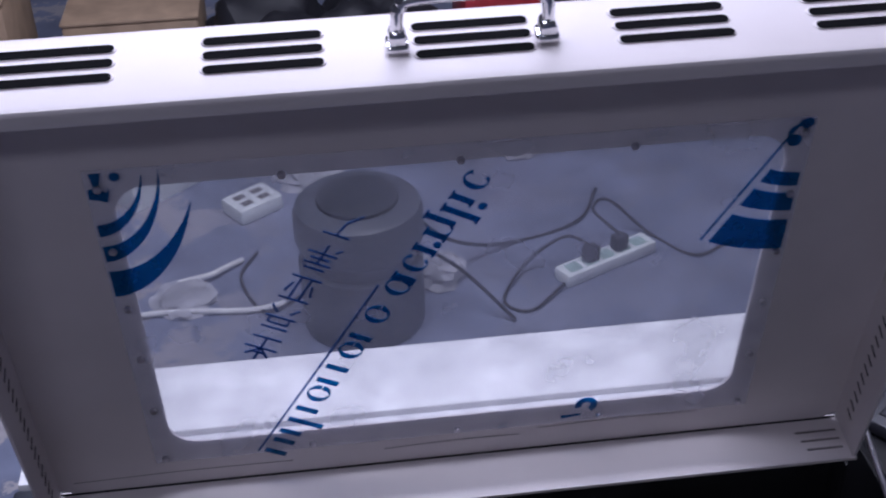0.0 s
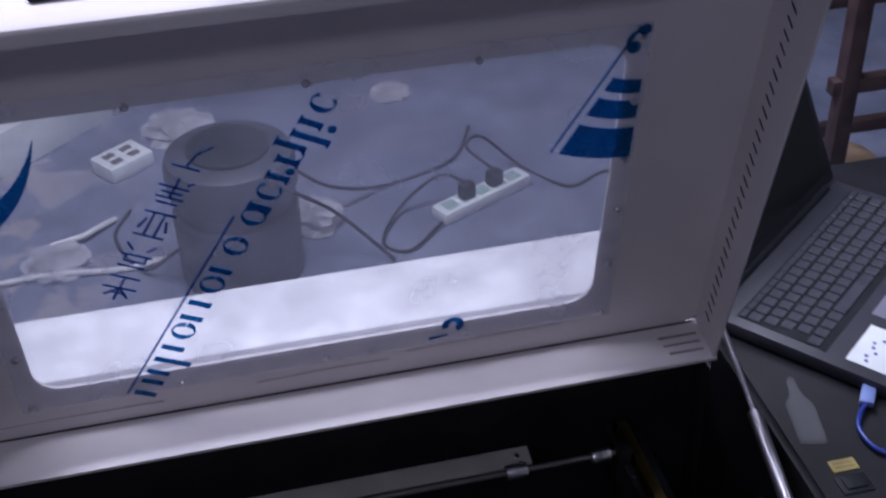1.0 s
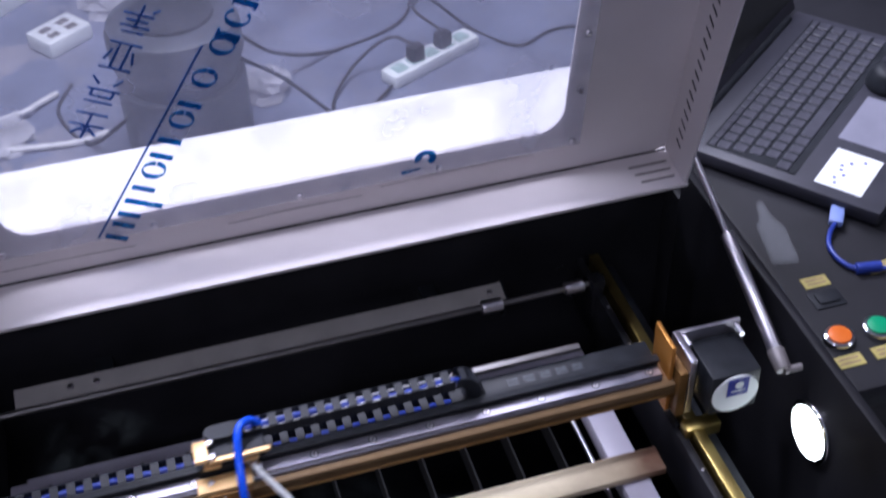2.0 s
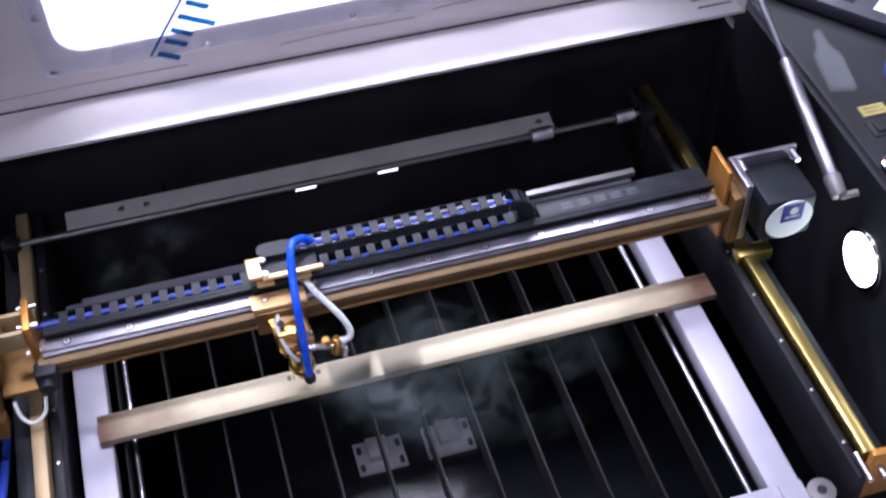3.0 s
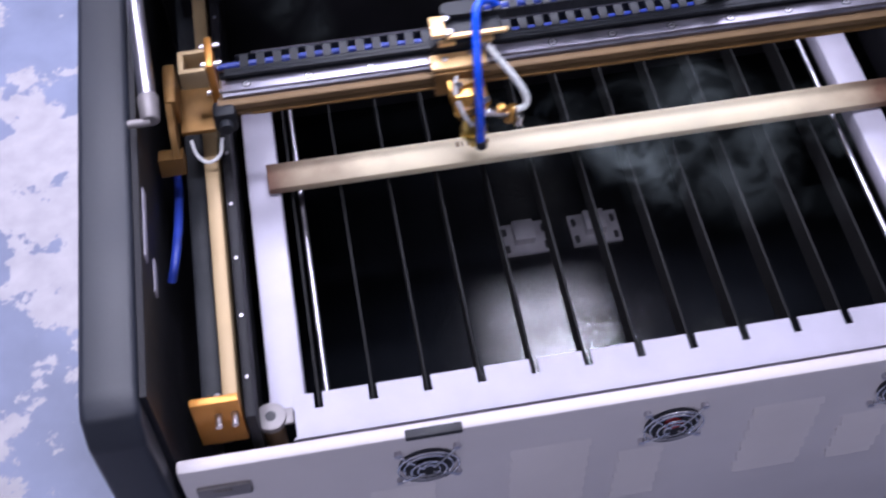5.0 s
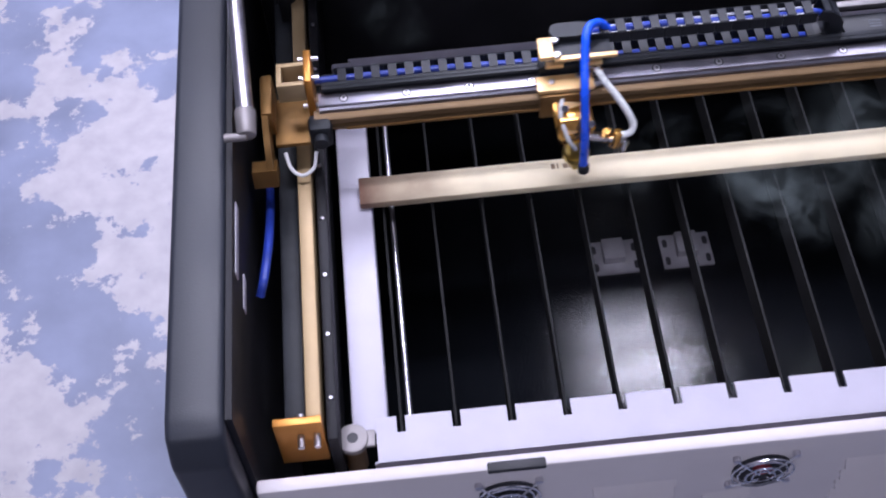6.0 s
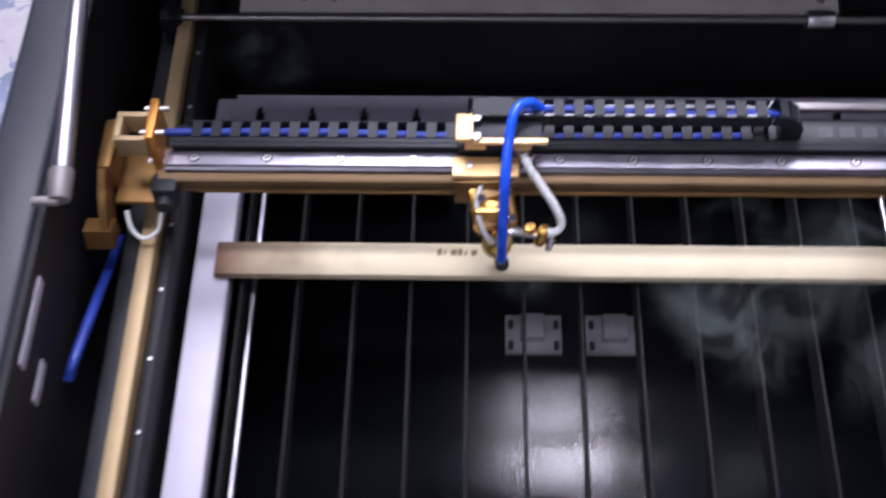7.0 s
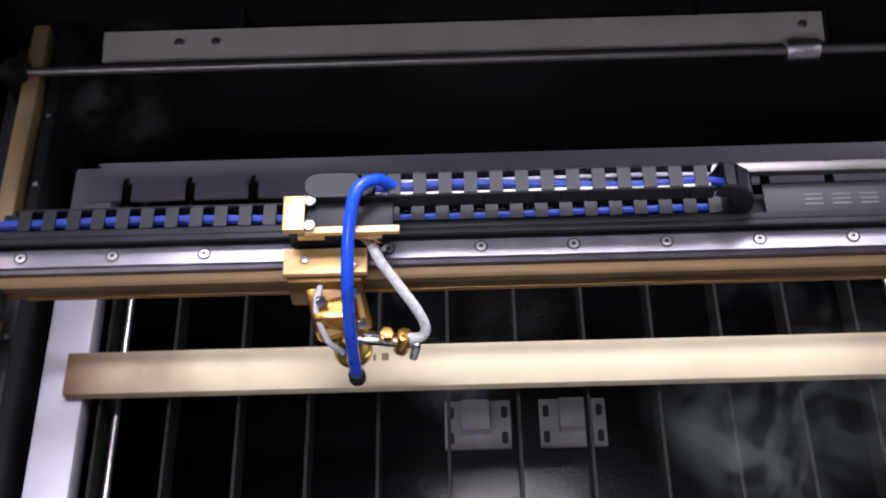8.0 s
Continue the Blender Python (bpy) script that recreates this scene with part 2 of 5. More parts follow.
def rod(bm, p0, p1, r, r2=None, seg=16, bevel=0.0):
    p0, p1 = Vector(p0), Vector(p1)
    d = p1 - p0
    m = Matrix.Translation((p0 + p1) / 2) @ d.to_track_quat("Z", "Y").to_matrix().to_4x4()
    res = bmesh.ops.create_cone(bm, cap_ends=True, segments=seg, radius1=r, radius2=r if r2 is None else r2, depth=d.length, matrix=m)
    if bevel:
        es = [e for e in {e for v in res["verts"] for e in v.link_edges} if any(len(f.verts) > 4 for f in e.link_faces)]
        bmesh.ops.bevel(bm, geom=es, offset=bevel, segments=2, affect="EDGES", profile=0.5)
    return bm


def smooth_line(pts, n=8):
    """A Catmull-Rom line through pts."""
    P = [Vector(p) for p in pts]
    P = [2 * P[0] - P[1]] + P + [2 * P[-1] - P[-2]]
    out = []
    for i in range(1, len(P) - 2):
        a, b, c, d = P[i - 1:i + 3]
        for k in range(n):
            t = k / n
            out.append(0.5 * (2 * b + (c - a) * t + (2 * a - 5 * b + 4 * c - d) * t * t + (3 * b - a - 3 * c + d) * t ** 3))
    return out + [P[-2]]


def tube(bm, pts, r, seg=10, n=8):
    line = smooth_line(pts, n)
    rings, up = [], Vector((0.31, 0.22, 0.93))
    for i, p in enumerate(line):
        d = (line[min(i + 1, len(line) - 1)] - line[max(i - 1, 0)]).normalized()
        a = d.cross(up).normalized()
        b = d.cross(a)
        rings.append([bm.verts.new(p + r * (math.cos(q) * a + math.sin(q) * b)) for q in [2 * math.pi * k / seg for k in range(seg)]])
    for A, B in zip(rings, rings[1:]):
        for k in range(seg):
            bm.faces.new((A[k], A[(k + 1) % seg], B[(k + 1) % seg], B[k]))
    bm.faces.new(rings[0][::-1]), bm.faces.new(rings[-1])
    return bm


def prism(bm, outline, axis, a, b):
    """The outline, pairs in the other two axes, drawn from a to b along the axis."""
    def at(u, v, w):
        return {"x": (w, u, v), "y": (u, w, v), "z": (u, v, w)}[axis]
    A = [bm.verts.new(at(u, v, a)) for u, v in outline]
    B = [bm.verts.new(at(u, v, b)) for u, v in outline]
    bm.faces.new(A), bm.faces.new(B[::-1])
    for i in range(len(A)):
        j = (i + 1) % len(A)
        bm.faces.new((A[j], A[i], B[i], B[j]))
    bmesh.ops.recalc_face_normals(bm, faces=bm.faces)
    return bm


def rounded(x0, x1, y0, y1, r, n=6):
    out = []
    for cx, cy, a0 in ((x1 - r, y1 - r, 0), (x0 + r, y1 - r, 90), (x0 + r, y0 + r, 180), (x1 - r, y0 + r, 270)):
        out += [(cx + r * math.cos(radians(a0 + 90 * k / n)), cy + r * math.sin(radians(a0 + 90 * k / n))) for k in range(n + 1)]
    return out


def mesh(name, bm, material, smooth=True):
    me = bpy.data.meshes.new(name)
    bmesh.ops.recalc_face_normals(bm, faces=bm.faces)
    bm.to_mesh(me)
    bm.free()
    me.materials.append(material)
    if smooth:
        me.polygons.foreach_set("use_smooth", [True] * len(me.polygons))
        me.set_sharp_from_angle(angle=radians(35))
    return me


def part(name, bm, material, parent, label=""):
    ob = new(name, mesh(name, bm, material))
    ob.parent = parent
    return tagged(ob, label)


def piece(name, me, parent, x=0, y=0, z=0):
    """One of many alike parts that share a mesh."""
    ob = new(name, me)
    ob.parent = parent
    ob.location = (x, y, z)
    return ob


def thing(name, label, category, at=(0, 0, 0), group="", kind=""):
    return tagged(pose_empty(name, at), label, category, group, kind)


def pose_empty(name, at):
    ob = new(name)
    ob.location = at
    ob.empty_display_size = 0.05
    return ob


def solid(name, bm, material, label, category, group="", kind=""):
    return tagged(new(name, mesh(name, bm, material)), label, category, group, kind)


def bm_new():
    return bmesh.new()


def screw_mesh(r=0.004, h=0.003):
    bm = bm_new()
    rod(bm, (0, 0, 0), (0, 0, h), r, seg=10, bevel=r * 0.25)
    rod(bm, (0, 0, h), (0, 0, h + 0.0004), r * 0.45, seg=6)
    return mesh("screw", bm, STEEL)


SCREW = screw_mesh()


# ---- room ----
def room():
    bm = bm_new()
    box(bm, -5, 6, -4, 6, -0.1, 0)
    solid("floor", bm, FLOOR, "blue-grey painted concrete floor with peeling pale patches", "floor", kind="structure")
    for name, a in (("wall_north", (-5.1, 6.1, 6, 6.2)), ("wall_south", (-5.1, 6.1, -4.2, -4)), ("wall_west", (-5.2, -5, -4, 6)), ("wall_east", (6, 6.2, -4, 6))):
        bm = bm_new()
        box(bm, *a, -0.1, 3.2)
        solid(name, bm, WALLP, "plain grey painted workshop wall", "wall", kind="structure")
    bm = bm_new()
    box(bm, -5.2, 6.2, -4.2, 6.2, 3.2, 3.3)
    solid("ceiling", bm, CEIL, "plain pale workshop ceiling", "ceiling", kind="structure")
    # the last two, in front and at right, only brighten panel and deck
    for lx, ly, sx, sy, w in LAMPS:
        t = thing("ceiling_light", "long white ceiling light fitting out of view, two added as fill", "ceiling light", (lx, ly, 3.2), "workshop ceiling lights")
        bm = bm_new()
        box(bm, -sx / 2 - 0.03, sx / 2 + 0.03, -sy / 2 - 0.03, sy / 2 + 0.03, -0.1, 0, 0.01)
        part("housing", bm, WHITE_TOP, t)
        bm = bm_new()
        box(bm, -sx / 2, sx / 2, -sy / 2, sy / 2, -0.115, -0.1, 0.004)
        part("diffuser", bm, TUBE, t, "glowing white diffuser")


room()


# ---- the laser cutter's case ----
XL, XR = -0.10, 0.82      # inner faces of the side walls
YF, YB = -0.05, 0.60      # inner faces of the front and back walls
ZT = 0.80                 # top of the cutting table


def machine():
    c = thing("laser_cutter", "white and black laser engraving machine with its lid open", "laser cutter")
    # left cheek: thick dark grey side with a rounded rim
    bm = bm_new()
    prism(bm, [(-0.075, 0.05), (-0.075, 0.92), (-0.062, 0.948), (-0.045, 0.953), (0.62, 0.953), (0.62, 0.05)], "x", XL - 0.053, XL - 0.006)
    bmesh.ops.bevel(bm, geom=[e for e in bm.edges], offset=0.006, segments=3, affect="EDGES", profile=0.5)
    part("left_cheek", bm, DARKGREY, c, "thick dark grey side panel with rounded rim")
    bm = bm_new()
    box(bm, XL - 0.0055, XL, YF, YB, 0.5, 0.9505)
    part("left_lining", bm, BLACK, c)
    # right wall with the recessed lamp
    bm = bm_new()
    box(bm, XR, XR + 0.012, YF - 0.02, 0.565, 0.05, 0.952, 0.003)
    box(bm, XR, XR + 0.012, 0.565, 0.62, 0.05, 0.905, 0.003)
    part("right_wall", bm, BLACK, c, "black side wall")
    bm = bm_new()
    box(bm, XL, XR, YB, YB + 0.01, 0.45, 0.945, 0.002)
    part("back_wall", bm, BLACK, c, "black back wall")
    bm = bm_new()
    box(bm, XL, XR, YB - 0.0015, YB, 0.62, 0.63)
    for x in (0.15, 0.47, 0.68):
        rod(bm, (x, YB - 0.004, 0.80), (x, YB, 0.80), 0.005, seg=10)
    part("back_seam", bm, BLACK, c)
    # two small glowing plates stand in for white reflections near the shaft
    for x in (0.280, 0.386):
        bm = bm_new()
        box(bm, x - 0.013, x + 0.013, YB - 0.003, YB, 0.757, 0.765, 0.001)
        part("glow_dash", bm, DASHGLOW, c, "narrow glowing plate standing in for a bright reflection")
    # pan under the table, bent down towards the front
    bm = bm_new()
    prof = [(YB, 0.52), (0.42, 0.52), (0.28, 0.52), (0.245, 0.5199), (0.2225, 0.5190), (0.20, 0.5166), (0.1775, 0.5126), (0.155, 0.5070), (0.135, 0.5005), (0.115, 0.4928), (0.075, 0.4758), (YF, 0.4230)]
    line = [(p.x, p.y) for p in smooth_line([(a, b, 0) for a, b in prof], 6)]
    top = [[bm.verts.new((x, a, b)) for a, b in line] for x in (XL, XR)]
    for i in range(len(line) - 1):
        bm.faces.new((top[0][i], top[0][i + 1], top[1][i + 1], top[1][i]))
    ob = part("pan", bm, PANBLACK, c, "glossy black textured steel pan")
    s = ob.modifiers.new("thickness", "SOLIDIFY")
    s.thickness, s.offset = 0.003, -1
    # solid black disc paints the dark of the drain, the pan is uncut
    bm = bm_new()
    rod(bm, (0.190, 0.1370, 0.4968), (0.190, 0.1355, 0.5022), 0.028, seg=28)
    part("drain_shade", bm, HOLE, c, "black disc for the dark inside a round drain opening")
    # front panel with top lip
    bm = bm_new()
    box(bm, XL, XR + 0.012, YF - 0.014, YF, 0.30, 0.838, 0.004)
    box(bm, XL, XR, YF, YF + 0.012, 0.800, 0.804, 0.0015)
    fp = part("front_panel", bm, WHITE, c, "white sheet-metal front panel with vents")
    bm = bm_new()
    box(bm, XL, XR + 0.012, YF - 0.055, YF - 0.014, 0.05, 0.42, 0.004)
    part("plinth", bm, DARKGREY, c)
    for x in (0.121, 0.564):
        bm = bm_new()
        box(bm, x - 0.025, x + 0.025, YF - 0.016, YF - 0.007, 0.834, 0.8405, 0.0015)
        part("rubber_pad", bm, RUBBER, c, "dark rubber pad on the front lip")
    bm = bm_new()
    box(bm, -0.088, -0.041, YF - 0.018, YF - 0.013, 0.788, 0.808, 0.002)
    box(bm, -0.074, -0.058, YF - 0.0195, YF - 0.017, 0.793, 0.803)
    part("latch_plate", bm, GREYBAR, c, "small grey latch plate")
    # ventilation fans
    for x in (0.114, 0.338, 0.558):
        fan(c, x, 0.786)
    for x0, x1, z1, n in ((0.189, 0.264, 0.780, 11), (0.292, 0.336, 0.742, 9), (0.414, 0.482, 0.788, 12), (0.510, 0.56, 0.742, 8), (0.635, 0.70, 0.79, 12), (0.06, 0.12, 0.742, 8)):
        bm = bm_new()
        for k in range(n):
            z = z1 - 0.011 * k
            dx = 0.002 * (k % 2)
            prism(bm, [(YF - 0.0135, z), (YF - 0.0175, z - 0.0085), (YF - 0.0135, z - 0.0095)], "x", x0 + dx, x1 - dx)
        part("vent_louvre", bm, WHITE, fp)
    # rear deck over the tube compartment, and the case under it
    bm = bm_new()
    box(bm, -0.15, 0.822, 0.683, 0.811, 0.90, 0.962, 0.005)
    box(bm, -0.15, 0.822, 0.625, 0.6845, 0.90, 0.954, 0.004)
    part("rear_deck", bm, WHITE_TOP, c, "bright white rear deck")
    bm = bm_new()
    box(bm, -0.145, 0.817, 0.625, 0.806, 0.05, 0.898)
    part("rear_case", bm, WHITE, c)
    bm = bm_new()
    rod(bm, (-0.10, 0.606, 0.955), (0.80, 0.606, 0.955), 0.006)
    part("hinge", bm, WHITE, c)
    # hidden strip added to keep light from leaking through the hinge gap
    bm = bm_new()
    prism(bm, [(0.549, 0.9905), (0.556, 0.997), (0.630, 0.9575), (0.626, 0.952)], "x", XL, 0.80)
    part("hinge_light_block", bm, BLACK, c, "unseen black strip added to block light between case and lid")
    # control deck
    bm = bm_new()
    box(bm, XR + 0.013, 1.42, 0.18, 0.90, 0.915, 0.948, 0.006)
    part("control_deck", bm, BLACK, c, "black control deck beside the lid")
    bm = bm_new()
    box(bm, XR + 0.013, 1.40, -0.06, 0.86, 0.05, 0.74, 0.006)
    part("control_cabinet", bm, WHITE, c, "white side cabinet under the control deck")
    bm = bm_new()
    box(bm, XR + 0.02, 1.38, 0.22, 0.86, 0.74, 0.915)
    part("deck_support", bm, BLACK, c)
    # lamp in the right wall
    bm = bm_new()
    rod(bm, (XR - 0.006, 0.215, 0.855), (XR, 0.215, 0.855), 0.036, seg=32, bevel=0.002)
    lp = part("spot_lamp", bm, CHROME, c, "round LED lamp, lit, set in the side wall")
    bm = bm_new()
    rod(bm, (XR - 0.009, 0.215, 0.855), (XR - 0.006, 0.215, 0.855), 0.030, seg=32, bevel=0.001)
    part("led_lens", bm, LED, lp, "glowing white lens")
    # buttons
    for x, y, m, lab in ((0.851, 0.250, ORANGEBTN, "round orange push button"), (0.897, 0.250, GREENBTN, "round green push button")):
        bm = bm_new()
        rod(bm, (x, y, 0.948), (x, y, 0.956), 0.0165, seg=28, bevel=0.002)
        b = part("button_ring", bm, CHROME, c, lab + " with chrome ring")
        bm = bm_new()
        rod(bm, (x, y, 0.956), (x, y, 0.9585), 0.0125, seg=24, bevel=0.001)
        part("button_cap", bm, m, b)
    for x, y, w, h in ((0.873, 0.337, 0.030, 0.016), (0.846, 0.220, 0.032, 0.016), (0.891, 0.221, 0.032, 0.016), (0.953, 0.337, 0.03, 0.016)):
        bm = bm_new()
        box(bm, x - w / 2, x + w / 2, y - h / 2, y + h / 2, 0.948, 0.9492)
        lab = part("engraved_label", bm, YELLOW, c, "small yellow engraved label")
        bm = bm_new()
        for k in (-1, 1):
            box(bm, x - w * 0.36, x + w * 0.36, y + k * 0.003 - 0.0012, y + k * 0.003 + 0.0012, 0.9493, 0.9496)
        part("text_bar", bm, SOOT, lab)
    bm = bm_new()
    box(bm, 0.853, 0.889, 0.296, 0.322, 0.948, 0.950, 0.001)
    box(bm, 0.859, 0.883, 0.301, 0.317, 0.950, 0.9525, 0.001)
    part("counter_window", bm, PLASTIC, c, "small dark display window")
    # blue hose inside the left wall, and pale plates for the wall's white reflections
    bm = bm_new()
    tube(bm, [(-0.088, 0.29, 0.80), (-0.085, 0.25, 0.822), (-0.083, 0.19, 0.850), (-0.086, 0.14, 0.862), (-0.092, 0.125, 0.85)], 0.0042)
    part("air_hose", bm, BLUEDK, c, "blue air hose along the side wall")
    for a in ((0.095, 0.17, 0.925, 0.937), (0.085, 0.12, 0.885, 0.897)):
        bm = bm_new()
        box(bm, XL - 0.001, XL + 0.0012, *a, 0.0006)
        part("wall_glint", bm, GREYMETAL, c, "pale plate standing in for a reflection on the side wall")
    return c


def fan(c, x, z):
    y = YF - 0.0145
    bm = bm_new()
    rod(bm, (x, y + 0.001, z), (x, y - 0.0005, z), 0.026, seg=28)
    f = part("cooling_fan", bm, RUBBER, c, "round cooling fan with chrome wire guard")
    bm = bm_new()
    for r in (0.010, 0.016, 0.022, 0.0275):
        tube(bm, [(x + r * math.cos(a), y - 0.005 - (0.003 if r < 0.02 else 0), z + r * math.sin(a)) for a in [k * math.pi / 10 for k in range(21)]], 0.0010, 5, 1)
    for k in range(4):
        a = math.pi / 4 + k * math.pi / 2
        tube(bm, [(x + 0.006 * math.cos(a), y - 0.008, z + 0.006 * math.sin(a)), (x + 0.028 * math.cos(a), y - 0.005, z + 0.028 * math.sin(a)), (x + 0.037 * math.cos(a), y - 0.002, z + 0.037 * math.sin(a))], 0.0012, 5, 3)
    part("wire_guard", bm, CHROME, f)
    bm = bm_new()
    rod(bm, (x, y, z), (x, y - 0.003, z), 0.009, seg=20, bevel=0.001)
    part("hub", bm, RED if abs(x - 0.338) < 0.01 else PLASTIC, f)
    for k in range(4):
        a = math.pi / 4 + k * math.pi / 2
        bm = bm_new()
        rod(bm, (x + 0.037 * math.cos(a), y + 0.001, z + 0.037 * math.sin(a)), (x + 0.037 * math.cos(a), y - 0.004, z + 0.037 * math.sin(a)), 0.0035, seg=10)
        part("bolt", bm, STEEL, f)


# ---- cutting table ----
NOTCH = [0.0255 + 0.0499 * k for k in range(13)]


def table():
    t = thing("knife_table", "grey cutting table with thin dark support blades", "cutting table")
    for x0, x1 in ((-0.0185, 0.0145), (0.6195, 0.6525)):
        bm = bm_new()
        box(bm, x0, x1, 0.0, 0.452, ZT - 0.024, ZT, 0.003)
        part("side_bar", bm, GREYMETAL, t)
    for front in (True, False):
        y0, y1, d = (-0.030, 0.014, 0.016) if front else (0.453, 0.418, -0.016)
        out = [(0.003, y0), (0.003, y1)]
        for x in NOTCH:
            out += [(x - 0.004, y1), (x - 0.004, y1 - d), (x + 0.004, y1 - d), (x + 0.004, y1)]
        out += [(0.652, y1), (0.652, y0)]
        bm = bm_new()
        prism(bm, out, "z", ZT - 0.001, ZT + 0.002)
        box(bm, 0.0, 0.652, min(y0, y0 + 0.002), max(y0, y0 + 0.002), ZT - 0.03, ZT + 0.001, 0.0005)
        if not front:
            box(bm, -0.004, 0.0035, 0.417, 0.438, ZT - 0.001, ZT + 0.002)
        part("front_plate" if front else "rear_plate", bm, GREYMETAL, t, "notched grey steel plate")
    bm = bm_new()
    prism(bm, [(-0.010, ZT - 0.034), (-0.010, ZT + 0.002), (0.006, ZT - 0.006), (0.42, ZT - 0.006), (0.430, ZT + 0.010), (0.438, ZT + 0.003), (0.438, ZT - 0.034)], "x", -0.0011, 0.0011)
    blade = mesh("blade", bm, BLADE, False)
    for x in NOTCH:
        piece("blade", blade, t, x)
    for x in (0.0335, 0.609):
        bm = bm_new()
        rod(bm, (x, 0.0, 0.778), (x, 0.45, 0.778), 0.0028)
        part("guide_rod", bm, STEEL, t)
    for x, s in ((-0.0185, 1), (0.666, -1)):
        for y in (-0.004,):
            bm = bm_new()
            rod(bm, (x, y, ZT - 0.004), (x, y, ZT + 0.004), 0.014, seg=24, bevel=0.001)
            box(bm, x, x + s * 0.02, y - 0.008, y + 0.008, ZT - 0.003, ZT + 0.001, 0.001)
            p = part("lift_pulley", bm, GREYBAR, t, "round grey lift pulley bracket")
            bm = bm_new()
            rod(bm, (x, y, ZT + 0.004), (x, y, ZT + 0.0046), 0.005, seg=14)
            part("pulley_bore", bm, RUBBER, p)
            bm = bm_new()
            rod(bm, (x, y, ZT - 0.05), (x, y, ZT - 0.006), 0.010, seg=20)
            rod(bm, (x, y, ZT - 0.28), (x, y, ZT - 0.05), 0.005, seg=12)
            part("lift_screw", bm, BEAM, p)
    return t


def stock():
    bm = bm_new()
    box(bm, -0.3335, 0.3335, -0.0165, 0.0165, -0.0045, 0.0045, 0.001)
    b = solid("wood_strip", bm, BOARD, "pale wooden strip with scorched ends lying across the table", "wood strip")
    b.matrix_world = pose(0.3365, 0.264, ZT + 0.0070, 0, 0, 0.0)
    bm = bm_new()
    for k, (w, h) in enumerate(((0.004, 0.008), (0.0015, 0.008), (0.005, 0.007), (0.004, 0.008), (0.002, 0.006), (0.005, 0.007))):
        x = -0.138 + 0.006 * k
        box(bm, x, x + w, 0.004, 0.004 + h * 0.8, 0.0045, 0.0047)
    part("engraved_marks", bm, SOOT, b, "small charred engraved marks")
    # two slotted grey brackets on the pan
    for x, s in ((0.297, 1), (0.388, -1)):
        t = thing("slotted_bracket", "grey slotted metal bracket lying in the pan", "bracket", (x, 0.343, 0.521), "brackets in the pan")
        bm = bm_new()
        out = [(-0.03, -0.024), (0.032, -0.024), (0.032, 0.024), (-0.03, 0.024)]
        prism(bm, [(s * a, b_) for a, b_ in out], "z", 0, 0.003)
        part("base_plate", bm, PANBRACKET, t)
        bm = bm_new()
        box(bm, -0.014, 0.012, -0.010, 0.020, 0.003, 0.016, 0.001)
        part("block", bm, PANBRACKET, t)
        for yy in (-0.014, 0.012):
            for xx in (-0.024, 0.026):
                bm = bm_new()
                prism(bm, [(s * xx + u, yy + v) for u, v in rounded(-0.003, 0.003, -0.006, 0.006, 0.0028, 3)], "z", 0.0031, 0.0035)
                part("slot", bm, RUBBER, t)


# ---- rails and gantry ----
def side_rails():
    for x0, x1, inner, mt in ((-0.0545, -0.041, 1, TAN), (0.7015, 0.7145, -1, BRASS)):
        t = thing("linear_rail", "long side rail carrying the gantry, gold-coloured" if inner < 0 else "long side rail carrying the gantry, tan-coloured", "linear rail", group="side rails")
        bm = bm_new()
        box(bm, x0, x1, -0.002, 0.56, 0.795, 0.849, 0.0015)
        part("rail", bm, mt, t)
        xa = x1 + 0.003 if inner > 0 else x0 - 0.013
        bm = bm_new()
        box(bm, xa, xa + 0.010, -0.02, 0.57, 0.76, 0.838, 0.002)
        part("guard_strip", bm, BLACK, t)
        for k in range(8):
            o = piece("screw", SCREW, t, xa + 0.005, 0.02 + 0.065 * k, 0.838)
            o.scale = (0.5, 0.5, 0.5)
        xb = x0 - 0.022 if inner > 0 else x1 + 0.003
        bm = bm_new()
        box(bm, xb, xb + 0.019, -0.002, 0.56, 0.76, 0.822, 0.002)
        part("belt_tray", bm, PLASTIC, t)
        bm = bm_new()
        xm = (x0 + x1) / 2
        box(bm, xm - (0.034 if inner > 0 else 0.008), xm + (0.008 if inner > 0 else 0.034), -0.016, -0.008, 0.79, 0.863, 0.0015)
        part("end_plate", bm, ORANGE, t, "orange anodised end plate")
        for dx in (-0.012, 0.002):
            bm = bm_new()
            rod(bm, (xm + dx, -0.028, 0.842), (xm + dx, 0.004, 0.842), 0.003, seg=10)
            part("tension_bolt", bm, STEEL, t)


GY = 0.295


def rail_screw_mesh():
    """A socket screw sunk in its counterbore: dark ring, bright head, dark hexagon."""
    bm = bm_new()
    rod(bm, (0, 0, -0.001), (0, 0, 0.0003), 0.0045, seg=18)
    rod(bm, (0, 0, 0.0003), (0, 0, 0.0008), 0.0032, seg=16)
    rod(bm, (0, 0, 0.0008), (0, 0, 0.0010), 0.0016, seg=6)
    me = mesh("screw", bm, RUBBER)
    me.materials.append(STEEL)
    for p in me.polygons:
        if 0.0004 < p.center.z < 0.0009:
            p.material_index = 1
    return me


RAILSCREW = rail_screw_mesh()


